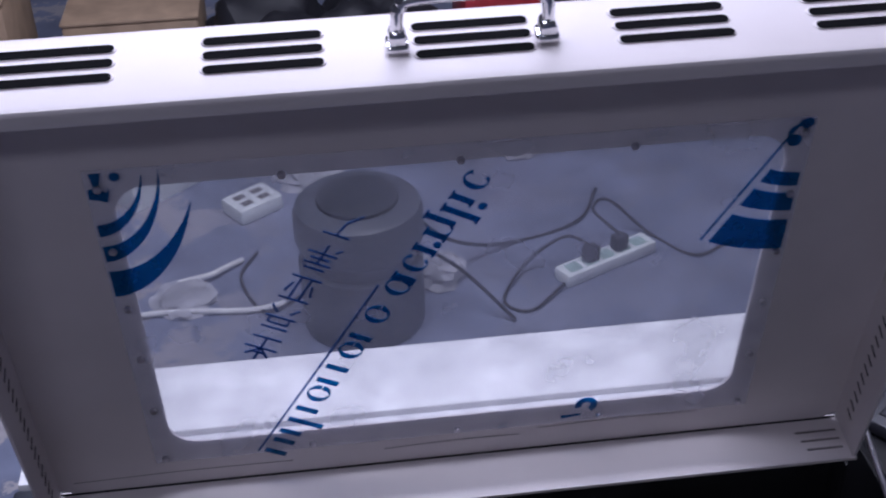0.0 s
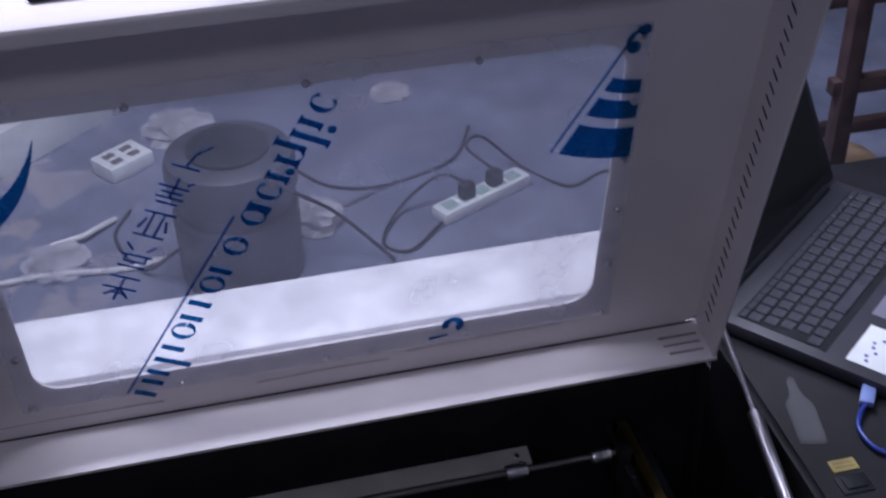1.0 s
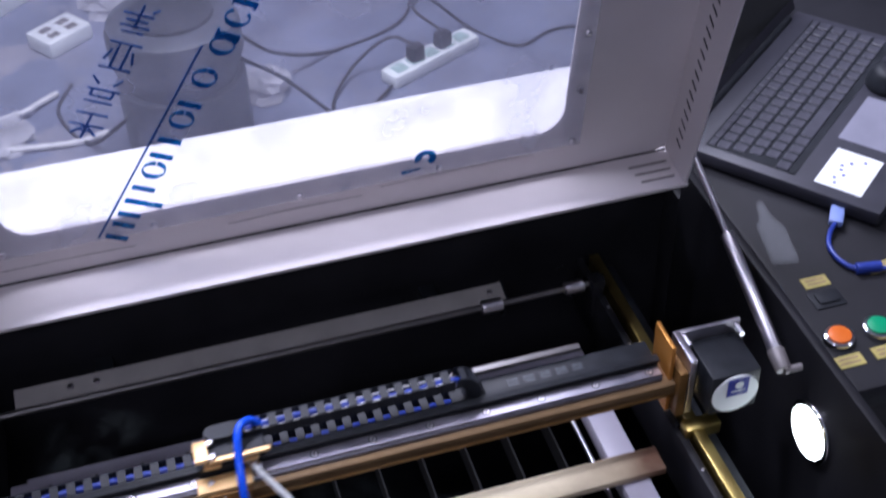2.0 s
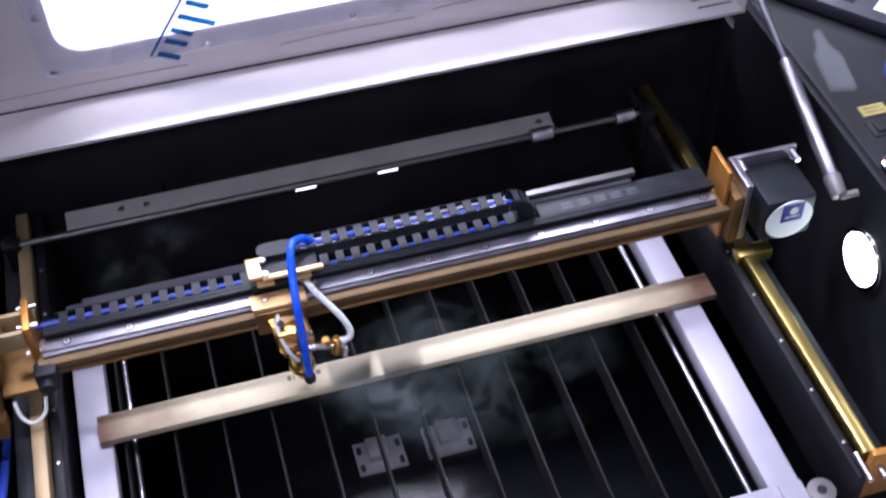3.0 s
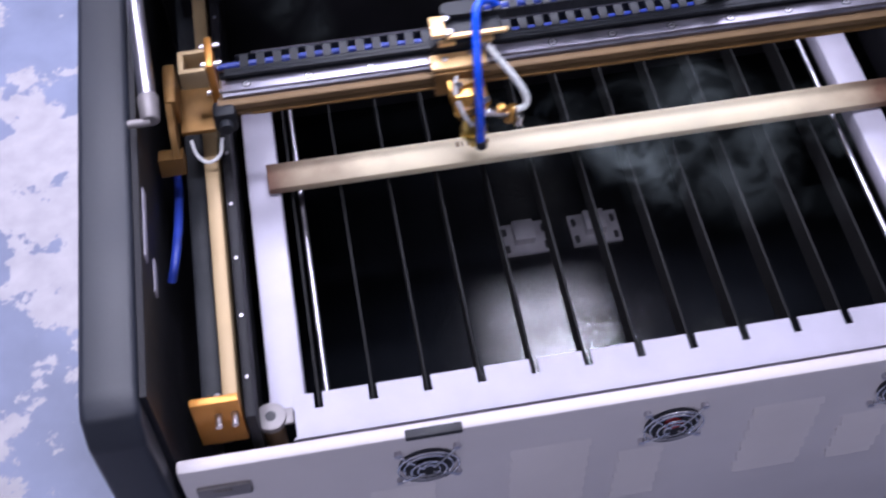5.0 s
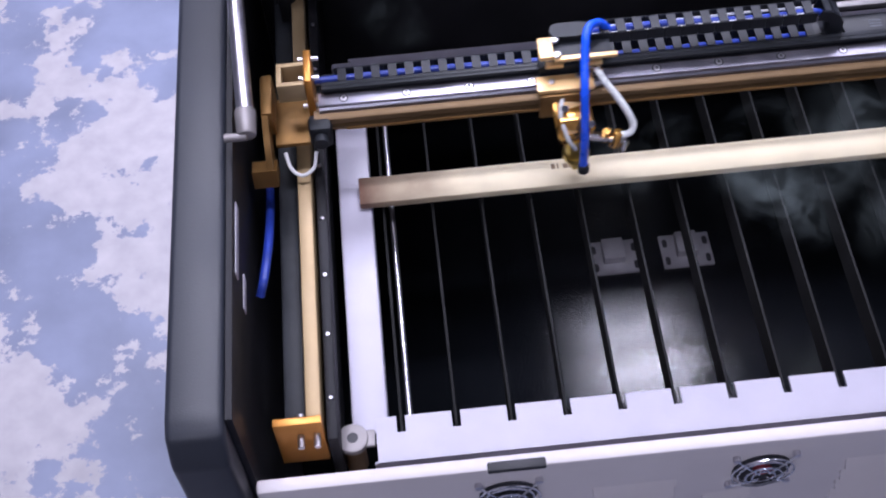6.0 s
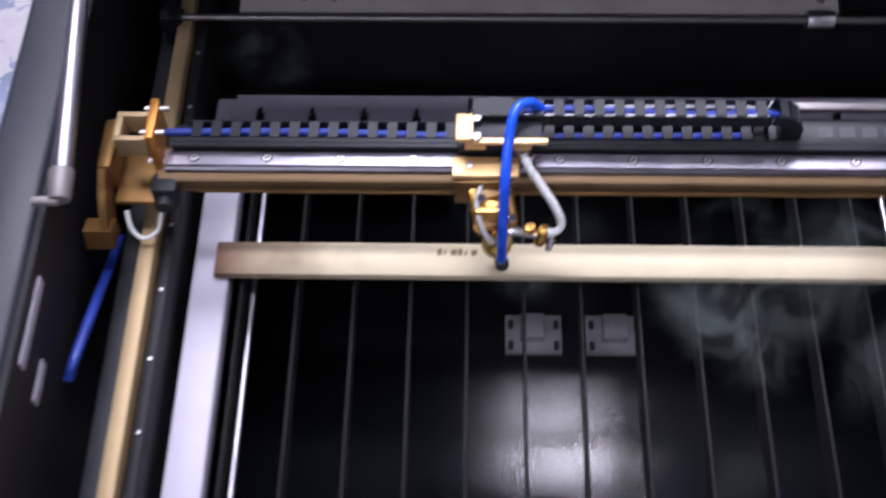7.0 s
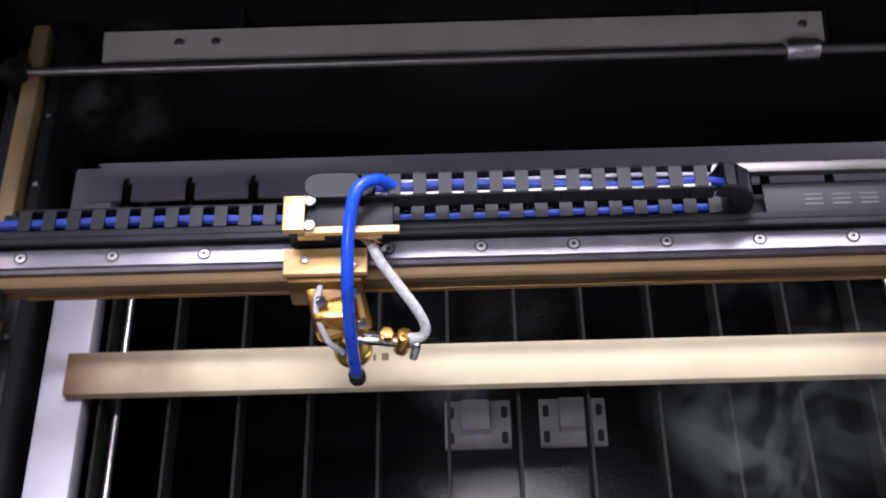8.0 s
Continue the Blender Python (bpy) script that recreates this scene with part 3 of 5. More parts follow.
def gantry():
    g = thing("gantry", "bronze gantry beam with a steel rail across the machine", "gantry")
    bm = bm_new()
    prof = [(0.279, 0.892), (0.279, 0.896), (0.282, 0.897), (0.282, 0.900), (0.279, 0.901), (0.279, 0.907), (0.282, 0.909), (0.312, 0.909), (0.312, 0.892)]
    prism(bm, prof, "x", -0.030, 0.690)
    part("beam", bm, BEAM, g)
    bm = bm_new()
    box(bm, 0.0, 0.69, 0.2775, 0.279, 0.892, 0.8955, 0.0005)
    part("beam_lip", bm, BRONZEDK, g, "dark gold lower lip")
    bm = bm_new()
    prism(bm, [(0.286, 0.909), (0.286, 0.913), (0.288, 0.915), (0.288, 0.918), (0.303, 0.918), (0.303, 0.915), (0.305, 0.913), (0.305, 0.909)], "x", -0.024, 0.672)
    rail = part("rail", bm, RAILSTEEL, g, "bright ground steel rail")
    for k in range(12):
        piece("screw", RAILSCREW, rail, 0.06 * k, GY, 0.918)
    # black tray behind the rail, open under the chain and covered beyond it
    for name, a in (("tray_wall", (-0.02, 0.675, 0.3055, 0.3105, 0.905, 0.926)), ("tray_floor", (-0.02, 0.675, 0.3105, 0.335, 0.905, 0.910)),
                    ("tray_flange", (-0.02, 0.675, 0.301, 0.3055, 0.922, 0.926)), ("tray_cover", (0.486, 0.672, 0.3107, 0.335, 0.919, 0.923))):
        bm = bm_new()
        box(bm, *a, 0.0008)
        tray = part(name, bm, PLASTIC, g)
    for x in (0.512, 0.530, 0.548, 0.566, 0.584):
        bm = bm_new()
        for k in range(3):
            box(bm, x, x + 0.012, 0.317 + 0.0035 * k, 0.3185 + 0.0035 * k, 0.9230, 0.9233)
        part("text_bar", bm, FAN, tray, "pale unreadable printing")
    bm = bm_new()
    box(bm, 0.40, 0.60, 0.338, 0.346, 0.926, 0.932, 0.001)
    part("tray_edge", bm, SHAFT, g)
    # left carriage with mirror mount
    bm = bm_new()
    box(bm, -0.070, -0.020, 0.272, 0.330, 0.880, 0.886, 0.002)
    box(bm, -0.080, -0.068, 0.285, 0.335, 0.884, 0.918, 0.003)
    lc = part("left_carriage", bm, BRONZEDK, g, "gold anodised carriage block")
    bm = bm_new()
    prism(bm, [(0.246, 0.878), (0.262, 0.864), (0.290, 0.882), (0.290, 0.918), (0.272, 0.908), (0.258, 0.895)], "x", -0.079, -0.073)
    prism(bm, [(0.240, 0.862), (0.262, 0.858), (0.262, 0.876), (0.246, 0.880)], "x", -0.094, -0.07)
    part("idler_arm", bm, BRONZEDK, g)
    bm = bm_new()
    for a in ((-0.060, -0.034, 0.314, 0.319, 0.925, 0.948), (-0.060, -0.034, 0.290, 0.295, 0.925, 0.948), (-0.060, -0.055, 0.295, 0.314, 0.925, 0.948)):
        box(bm, *a, 0.0008)
    part("mirror_frame", bm, TAN, g, "pale square mirror frame")
    bm = bm_new()
    box(bm, -0.034, -0.027, 0.290, 0.330, 0.900, 0.952, 0.0015)
    part("mirror_plate", bm, ORANGE, g, "orange anodised mirror plate")
    for y, z in ((0.300, 0.945), (0.324, 0.945), (0.297, 0.91), (0.324, 0.91)):
        bm = bm_new()
        rod(bm, (-0.039, y, z), (-0.020, y, z), 0.0024, seg=10)
        part("adjuster_screw", bm, STEEL, g)
    bm = bm_new()
    box(bm, -0.036, -0.014, 0.268, 0.288, 0.880, 0.908, 0.004)
    rod(bm, (-0.025, 0.260, 0.895), (-0.025, 0.272, 0.895), 0.007, seg=16)
    part("belt_clamp", bm, PLASTIC, g)
    bm = bm_new()
    tube(bm, [(-0.062, 0.270, 0.876), (-0.058, 0.258, 0.866), (-0.048, 0.252, 0.861), (-0.036, 0.256, 0.866), (-0.032, 0.268, 0.876)], 0.0018)
    part("sensor_wire", bm, WIREWHITE, g, "white sensor wire loop")
    # right end: plates and the stepper motor
    bm = bm_new()
    box(bm, 0.679, 0.684, 0.285, 0.328, 0.86, 0.956, 0.0015)
    part("right_plate", bm, ORANGE, g, "orange anodised end plate")
    bm = bm_new()
    box(bm, 0.6845, 0.695, 0.272, 0.316, 0.862, 0.928, 0.002)
    part("right_carriage", bm, BRONZEDK, g)
    bm = bm_new()
    box(bm, 0.6955, 0.703, 0.272, 0.318, 0.865, 0.944, 0.001)
    box(bm, 0.696, 0.774, 0.316, 0.321, 0.866, 0.942, 0.001)
    part("motor_plate", bm, STEEL, g, "bright steel motor plate")
    bm = bm_new()
    box(bm, 0.714, 0.771, 0.256, 0.316, 0.870, 0.927, 0.004)
    mo = part("stepper_motor", bm, PLASTIC, g, "black square stepper motor")
    bm = bm_new()
    rod(bm, (0.7425, 0.256, 0.8985), (0.7425, 0.2545, 0.8985), 0.0265, seg=36)
    part("round_label", bm, PAPER, mo, "round white label with a blue square")
    bm = bm_new()
    box(bm, 0.732, 0.756, 0.2536, 0.2544, 0.897, 0.921)
    part("blue_sticker", bm, NAVY, mo)
    bm = bm_new()
    rod(bm, (0.745, 0.2537, 0.912), (0.745, 0.2531, 0.912), 0.005, seg=14)
    box(bm, 0.736, 0.752, 0.2531, 0.2537, 0.903, 0.9045)
    part("sticker_mark", bm, PAPER, mo)
    for x, z in ((0.708, 0.936), (0.768, 0.936)):
        bm = bm_new()
        rod(bm, (x, 0.300, z), (x, 0.322, z), 0.0032, seg=10)
        part("motor_bolt", bm, STEEL, g)
    bm = bm_new()
    box(bm, 0.694, 0.735, 0.258, 0.275, 0.835, 0.852, 0.002)
    part("right_foot", bm, BRASS, g)
    return g


def rear_drive():
    # plain aluminium bar behind the drive shaft, not a lamp
    t = thing("rear_bar", "dull grey aluminium bar along the back wall", "metal bar")
    bm = bm_new()
    prism(bm, [(0.541, 0.823), (0.568, 0.829), (0.568, 0.796), (0.565, 0.796), (0.565, 0.825), (0.542, 0.820)], "x", -0.003, 0.587)
    part("bar", bm, BARALU, t)
    bm = bm_new()
    prism(bm, [(0.541, 0.823), (0.570, 0.831), (0.570, 0.78), (0.557, 0.78)], "x", 0.587, 0.590)
    part("end_cap", bm, PLASTIC, t)
    for x in (0.06, 0.09, 0.57):
        piece("screw", SCREW, t, x, 0.556, 0.8258)
    for x in (0.1, 0.5):
        bm = bm_new()
        box(bm, x - 0.01, x + 0.01, 0.565, 0.60, 0.79, 0.82)
        part("wall_bracket", bm, PLASTIC, t)
    d = thing("drive_shaft", "thin steel drive shaft with couplings", "drive shaft")
    bm = bm_new()
    rod(bm, (-0.06, 0.509, 0.851), (0.68, 0.509, 0.851), 0.0038)
    part("shaft", bm, SHAFT, d)
    for x0, x1 in ((0.544, 0.570), (0.650, 0.674)):
        bm = bm_new()
        rod(bm, (x0, 0.509, 0.851), (x1, 0.509, 0.851), 0.0085, seg=20, bevel=0.001)
        for k in range(3):
            x = x0 + (x1 - x0) * (k + 1) / 4
            rod(bm, (x - 0.0008, 0.509, 0.851), (x + 0.0008, 0.509, 0.851), 0.009, seg=20)
        part("coupling", bm, STEEL, d)
    for x in (-0.06, 0.69):
        bm = bm_new()
        box(bm, x - 0.008, x + 0.008, 0.499, 0.519, 0.80, 0.859, 0.002)
        rod(bm, (x - 0.010, 0.509, 0.851), (x + 0.010, 0.509, 0.851), 0.008)
        part("pulley_block", bm, BLACK, d)


# ---- cable chain ----
def chain_link_mesh():
    bm = bm_new()
    for y in (-0.0095, 0.0077):
        box(bm, -0.0083, 0.0083, y, y + 0.0018, 0, 0.013, 0.0008, seg=1)
    box(bm, -0.0042, 0.0042, -0.0077, 0.0077, 0.0112, 0.013)
    box(bm, -0.0042, 0.0042, -0.0077, 0.0077, 0, 0.0018)
    return mesh("chain_link", bm, CHAIN)


def cable_chain():
    ch = thing("cable_chain", "charcoal plastic cable chain looping over the gantry", "cable chain")
    link = chain_link_mesh()
    y = 0.3205
    low = thing_part("lower_run", ch)
    for k in range(29):
        piece("chain_link", link, low, -0.0 + 0.0162 * k, y, 0.9105)
    up = thing_part("upper_run", ch)
    for k in range(15):
        piece("chain_link", link, up, 0.222 + 0.0162 * k, y, 0.942)
    n = 7
    for k in range(n):
        a = math.pi * (k + 0.5) / n - math.pi / 2
        r, cz = 0.0155, 0.9335
        o = piece("chain_link", link, up, 0.462 + r * math.cos(a), y, cz + r * math.sin(a))
        o.matrix_basis = Matrix.Translation((0.462 + r * math.cos(a), y, cz + r * math.sin(a))) @ Matrix.Rotation(-(a + math.pi / 2), 4, "Y") @ pose(0, 0, -0.007)
        o.scale = (0.8, 1, 1)
    bm = bm_new()
    tube(bm, [(-0.03, y, 0.918), (0.1, y + 0.002, 0.9165), (0.25, y - 0.002, 0.9165), (0.45, y, 0.9165)], 0.0035)
    part("blue_cable", bm, BLUEDK, low, "blue cable inside the chain")
    bm = bm_new()
    tube(bm, [(0.235, y, 0.948), (0.3, y + 0.003, 0.9485), (0.4, y - 0.002, 0.9485), (0.455, y, 0.948), (0.474, y, 0.935)], 0.0032)
    part("blue_cable", bm, BLUEDK, up)
    bm = bm_new()
    tube(bm, [(0.235, y - 0.004, 0.949), (0.3, y - 0.005, 0.949), (0.4, y - 0.004, 0.949), (0.455, y - 0.004, 0.949)], 0.0018)
    tube(bm, [(0.235, y + 0.006, 0.949), (0.3, y + 0.005, 0.949), (0.4, y + 0.006, 0.949), (0.455, y + 0.005, 0.949)], 0.0014)
    part("white_wire", bm, WIREWHITE, up)
    return ch, up


def thing_part(name, parent):
    """A moving part made of pieces: a thin strip that carries them."""
    bm = bm_new()
    if name == "upper_run":
        box(bm, 0.215, 0.45, 0.3185, 0.3225, 0.9425, 0.9435)
    else:
        box(bm, -0.01, 0.45, 0.3185, 0.3225, 0.9108, 0.912)
    return part(name, bm, CHAIN, parent)


# ---- laser head: built with its carriage plate's left end at x = 0 ----
def laser_head():
    h = thing("laser_carriage", "gold laser head with blue air hose on the gantry", "laser carriage", (0.191, 0, 0))
    bm = bm_new()
    box(bm, 0.0, 0.054, 0.274, 0.293, 0.9195, 0.9245, 0.001)
    pl = part("carriage_plate", bm, CREAM, h, "pale gold carriage plate")
    bm = bm_new()
    box(bm, 0.002, 0.05, 0.271, 0.275, 0.889, 0.919, 0.001)
    part("carriage_front", bm, BRONZEDK, h)
    for x, y in ((0.014, 0.284), (0.045, 0.280), (0.040, 0.289)):
        piece("screw", SCREW, pl, x, y, 0.9245).scale = (0.75, 0.75, 0.75)
    bm = bm_new()
    box(bm, 0.004, 0.05, 0.296, 0.312, 0.92, 0.933, 0.002)
    rod(bm, (0.022, 0.302, 0.935), (0.034, 0.302, 0.935), 0.004)
    part("rail_block", bm, PLASTIC, h)
    bm = bm_new()
    for a in ((0.010, 0.027, 0.2945, 0.3005, 0.931, 0.9355), (0.044, 0.064, 0.2945, 0.3005, 0.931, 0.9355)):
        box(bm, *a, 0.0008)
    part("clamp_pads", bm, CREAM, h)
    bm = bm_new()
    box(bm, 0.003, 0.0165, 0.288, 0.3135, 0.950, 0.955, 0.0008)
    box(bm, 0.0165, 0.076, 0.2875, 0.2925, 0.947, 0.951, 0.0008)
    part("chain_bracket", bm, CREAM, h, "pale gold bracket that holds the cable chain")
    bm = bm_new()
    box(bm, 0.0165, 0.072, 0.2930, 0.3115, 0.943, 0.949, 0.0015)
    part("bracket_web", bm, PLASTIC, h)
    bm = bm_new()
    prism(bm, rounded(0.016, 0.052, 0.3115, 0.3295, 0.0085, 5), "z", 0.944, 0.9555)
    part("chain_end", bm, PLASTIC, h)
    for y in (0.292, 0.3105):
        piece("screw", SCREW, h, 0.0195, y, 0.9515)
    # mirror block, tilted
    m = Matrix.Translation((0.033, 0.268, 0.893)) @ Matrix.Rotation(radians(16), 4, "Z") @ Matrix.Rotation(radians(-42), 4, "X")
    bm = bm_new()
    box(bm, -0.019, 0.019, -0.006, 0.006, -0.021, 0.021, 0.004, m)
    mb = part("mirror_block", bm, GOLD, h, "gold anodised mirror block")
    bm = bm_new()
    box(bm, -0.015, 0.015, -0.0085, -0.006, -0.016, 0.016, 0.002, m)
    part("mirror_cover", bm, CREAM, mb)
    for dx, dz in ((-0.011, 0.011), (0.011, 0.011), (0.011, -0.011)):
        p, q = m @ Vector((dx, -0.007, dz)), m @ Vector((dx, -0.017, dz))
        bm = bm_new()
        rod(bm, p, q, 0.0035, seg=12, bevel=0.0006)
        part("thumb_screw", bm, CHROME, mb)
    bm = bm_new()
    prism(bm, [(0.018, 0.905), (0.045, 0.905), (0.049, 0.885), (0.042, 0.868), (0.022, 0.868), (0.016, 0.885)], "y", 0.252, 0.274)
    bmesh.ops.bevel(bm, geom=bm.edges[:], offset=0.002, segments=2, affect="EDGES", profile=0.5)
    part("head_body", bm, GOLD, h)
    bm = bm_new()
    rod(bm, (0.038, 0.262, 0.845), (0.038, 0.262, 0.872), 0.0115, seg=24, bevel=0.001)
    rod(bm, (0.038, 0.262, 0.838), (0.038, 0.262, 0.845), 0.0135, seg=24, bevel=0.001)
    rod(bm, (0.038, 0.262, 0.819), (0.038, 0.262, 0.838), 0.0035, 0.009, seg=24)
    part("nozzle", bm, BRASS, h, "brass lens tube and cone nozzle")
    bm = bm_new()
    tube(bm, [(0.024, 0.275, 0.915), (0.020, 0.258, 0.905), (0.026, 0.246, 0.885), (0.034, 0.246, 0.868)], 0.002)
    part("lens_wire", bm, WIREWHITE, h)
    # side arm with the pointer diode
    bm = bm_new()
    box(bm, 0.040, 0.082, 0.248, 0.256, 0.876, 0.883, 0.001, Matrix.Translation((0.04, 0.25, 0.866)) @ Matrix.Rotation(radians(14), 4, "Y") @ Matrix.Translation((-0.04, -0.25, -0.866)))
    arm = part("pointer_arm", bm, CHROME, h)
    bm = bm_new()
    rod(bm, (0.076, 0.252, 0.881), (0.072, 0.250, 0.862), 0.0052, seg=16, bevel=0.0008)
    rod(bm, (0.064, 0.252, 0.884), (0.064, 0.252, 0.870), 0.004, seg=14)
    part("pointer_diode", bm, GOLD, arm, "small brass pointer")
    bm = bm_new()
    rod(bm, (0.083, 0.250, 0.868), (0.080, 0.246, 0.858), 0.0032, seg=12, bevel=0.0006)
    part("fitting", bm, CHROME, arm)
    bm = bm_new()
    tube(bm, [(0.057, 0.290, 0.932), (0.063, 0.280, 0.926), (0.075, 0.268, 0.913), (0.085, 0.259, 0.899), (0.0895, 0.253, 0.887), (0.086, 0.250, 0.880), (0.076, 0.251, 0.877)], 0.0034, 10)
    part("braided_tube", bm, BRAID, h, "white braided tube")
    bm = bm_new()
    rod(bm, (0.050, 0.300, 0.928), (0.064, 0.288, 0.928), 0.004, seg=12)
    rod(bm, (0.048, 0.306, 0.935), (0.052, 0.296, 0.94), 0.003, seg=10)
    part("tube_fitting", bm, CHROME, h)
    bm = bm_new()
    tube(bm, [(0.072, 0.320, 0.952), (0.062, 0.319, 0.962), (0.050, 0.308, 0.966), (0.0445, 0.286, 0.953), (0.042, 0.260, 0.926), (0.0415, 0.244, 0.888), (0.0415, 0.240, 0.850)], 0.0041, 14)
    hs = part("air_hose", bm, BLUE, h, "bright blue air hose hanging over the head")
    bm = bm_new()
    rod(bm, (0.0415, 0.2400, 0.851), (0.0420, 0.2385, 0.841), 0.0058, seg=16, bevel=0.002)
    part("hose_cap", bm, PLASTIC, hs, "dark end cap")
    return h


# ---- the open lid: hinged at the back and leaning over the machine; its row of lower screws lies at z = 0 ----
LX0, LX1, LZ0, LZ1 = -0.086, 0.791, -0.052, 0.530
LDEEP, LDEEP_LOW = 0.092, 0.060      # depth of the tray at its upper and lower edge


def lid():
    L = thing("hinged_lid", "open white sheet-metal lid with a film-covered acrylic window", "lid", (0, 0.547, 1.047))
    L.rotation_euler = (radians(10.48), 0, 0)
    wx0, wx1, wz0, wz1 = 0.0465, 0.6515, 0.018, 0.375
    # panel with the rounded opening cut through it
    bm = bm_new()
    n = 7
    inner = rounded(wx0, wx1, wz0, wz1, 0.030, n)
    outer = []
    for k, (x, z) in enumerate(inner):
        q = k // (n + 1)
        s = (k % (n + 1)) / n
        cx, cz = ((LX1, LZ1), (LX0, LZ1), (LX0, LZ0), (LX1, LZ0))[q]
        # each corner's points share the frame's corner, moving along its two sides
        fx, fz = ((LX1, wz1), (wx0, LZ1), (LX0, wz0), (wx1, LZ0))[q]
        gx, gz = ((wx1, LZ1), (LX0, wz1), (wx0, LZ0), (LX1, wz0))[q]
        outer.append((fx + (cx - fx) * min(1, 2 * s), fz + (cz - fz) * min(1, 2 * s)) if s <= 0.5 else (cx + (gx - cx) * (2 * s - 1), cz + (gz - cz) * (2 * s - 1)))
    V = [[bm.verts.new((x, y, z)) for x, z in ring] for ring, y in ((inner, 0), (outer, 0), (inner, 0.0025), (outer, 0.0025))]
    N = len(inner)
    for i in range(N):
        j = (i + 1) % N
        bm.faces.new((V[0][i], V[0][j], V[1][j], V[1][i]))
        bm.faces.new((V[2][j], V[2][i], V[3][i], V[3][j]))
        bm.faces.new((V[0][j], V[0][i], V[2][i], V[2][j]))
        bm.faces.new((V[1][i], V[1][j], V[3][j], V[3][i]))
    bmesh.ops.remove_doubles(bm, verts=bm.verts, dist=1e-5)
    part("panel", bm, WHITE, L)
    # front face of the lid: with the lid up it lies on top, reaching forward, its edge folded down
    d = LDEEP
    bm = bm_new()
    prism(bm, [(0.0025, LZ1 - 0.003), (0.0025, LZ1), (-d + 0.006, LZ1), (-d + 0.002, LZ1 - 0.0015), (-d, LZ1 - 0.005), (-d, LZ1 - 0.016), (-d + 0.002, LZ1 - 0.016), (-d + 0.0025, LZ1 - 0.005), (-d + 0.006, LZ1 - 0.003)], "x", LX0, LX1)
    top = part("front_face", bm, WHITE, L, "white front face of the lid, lying on top")
    for x in (LX0, LX1 - 0.0025):
        bm = bm_new()
        prism(bm, [(0.0, LZ0 + 0.0005), (0.0, LZ1 - 0.003), (-d + 0.003, LZ1 - 0.0035), (-d + 0.003, LZ1 - 0.016), (-LDEEP_LOW + 0.001, LZ0 + 0.0005)], "x", x, x + 0.0025)
        sd = part("side_face", bm, WHITE, L)
        bm = bm_new()
        prism(bm, [(-0.006, -0.0025), (0.006, 0.0025), (0.006, 0.005), (-0.006, 0.0)], "x", 0, 0.0006)
        slit = mesh("vent_slit", bm, RUBBER)
        for k in range(29):
            z = -0.018 + 0.0155 * k
            piece("vent_slit", slit, sd, x + 0.0026 if x < 0 else x - 0.0006, -0.026 - 0.028 * z, z)
    bm = bm_new()
    e = LDEEP_LOW
    prism(bm, [(0.0025, LZ0), (0.0025, LZ0 - 0.0025), (-e, LZ0 - 0.0025), (-e - 0.002, LZ0 - 0.0005), (-e - 0.002, LZ0 + 0.004), (-e, LZ0 + 0.004), (-e + 0.001, LZ0)], "x", LX0, LX1)
    part("back_face", bm, WHITE, L)
    for x0, x1, z in ((LX0 + 0.02, 0.17, -0.030), (0.27, 0.42, -0.024), (0.44, 0.62, -0.014)):
        bm = bm_new()
        tube(bm, [(x0, -0.0004, z - 0.003), ((x0 + x1) / 2, -0.0004, z), (x1, -0.0004, z - 0.001)], 0.0004, 5)
        part("crease_scuff", bm, GREYBAR, L, "scuffed crease near the hinge")
    # small stamped louvre near the lower corner
    bm = bm_new()
    for k in range(3):
        box(bm, 0.735 + 0.003 * k, 0.782, -0.020 - 0.012 * k, -0.018 - 0.012 * k, LZ0 - 0.0005, LZ0 + 0.0012)
    part("corner_louvre", bm, GREYBAR, L)
    # acrylic pane with printed protective film
    bm = bm_new()
    prism(bm, [(0.026, -0.008), (0.674, -0.008), (0.672, 0.394), (0.026, 0.397)], "y", -0.0035, -0.0005)
    pane = part("window_pane", bm, FILM, L, "clear acrylic window still covered in printed film")
    pane.visible_shadow = False
    film_print(pane)
    spots = [(0.037 + 0.1565 * i, z) for i in range(5) for z in (0.0, 0.3795)]
    spots += [(x, z) for x in (0.037, 0.663) for z in (0.080, 0.160, 0.231, 0.306)]
    for x, z in spots:
        o = piece("screw", SCREW, L, x, -0.0035, z)
        o.rotation_euler = (radians(90), 0, 0)
        o.scale = (0.95, 0.95, 1.4)
    # louvres and handle on the front face
    bm = bm_new()
    prism(bm, rounded(-0.0475, 0.0475, -0.0062, 0.0062, 0.006, 5), "z", 0, 0.0012)
    bmesh.ops.bevel(bm, geom=[e for e in bm.edges if abs(e.verts[0].co.z - e.verts[1].co.z) < 1e-6 and e.verts[0].co.z > 0.001], offset=0.001, segments=2, affect="EDGES", profile=0.5)
    lip = mesh("louvre", bm, WHITE)
    # black sheet on each louvre paints the shade in its recess
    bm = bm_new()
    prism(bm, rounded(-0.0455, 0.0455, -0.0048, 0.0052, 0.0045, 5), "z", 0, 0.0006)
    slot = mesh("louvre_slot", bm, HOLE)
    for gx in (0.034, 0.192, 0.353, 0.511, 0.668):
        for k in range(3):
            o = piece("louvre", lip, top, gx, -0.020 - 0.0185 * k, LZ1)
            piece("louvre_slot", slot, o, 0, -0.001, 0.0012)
    hy = -0.047
    bm = bm_new()
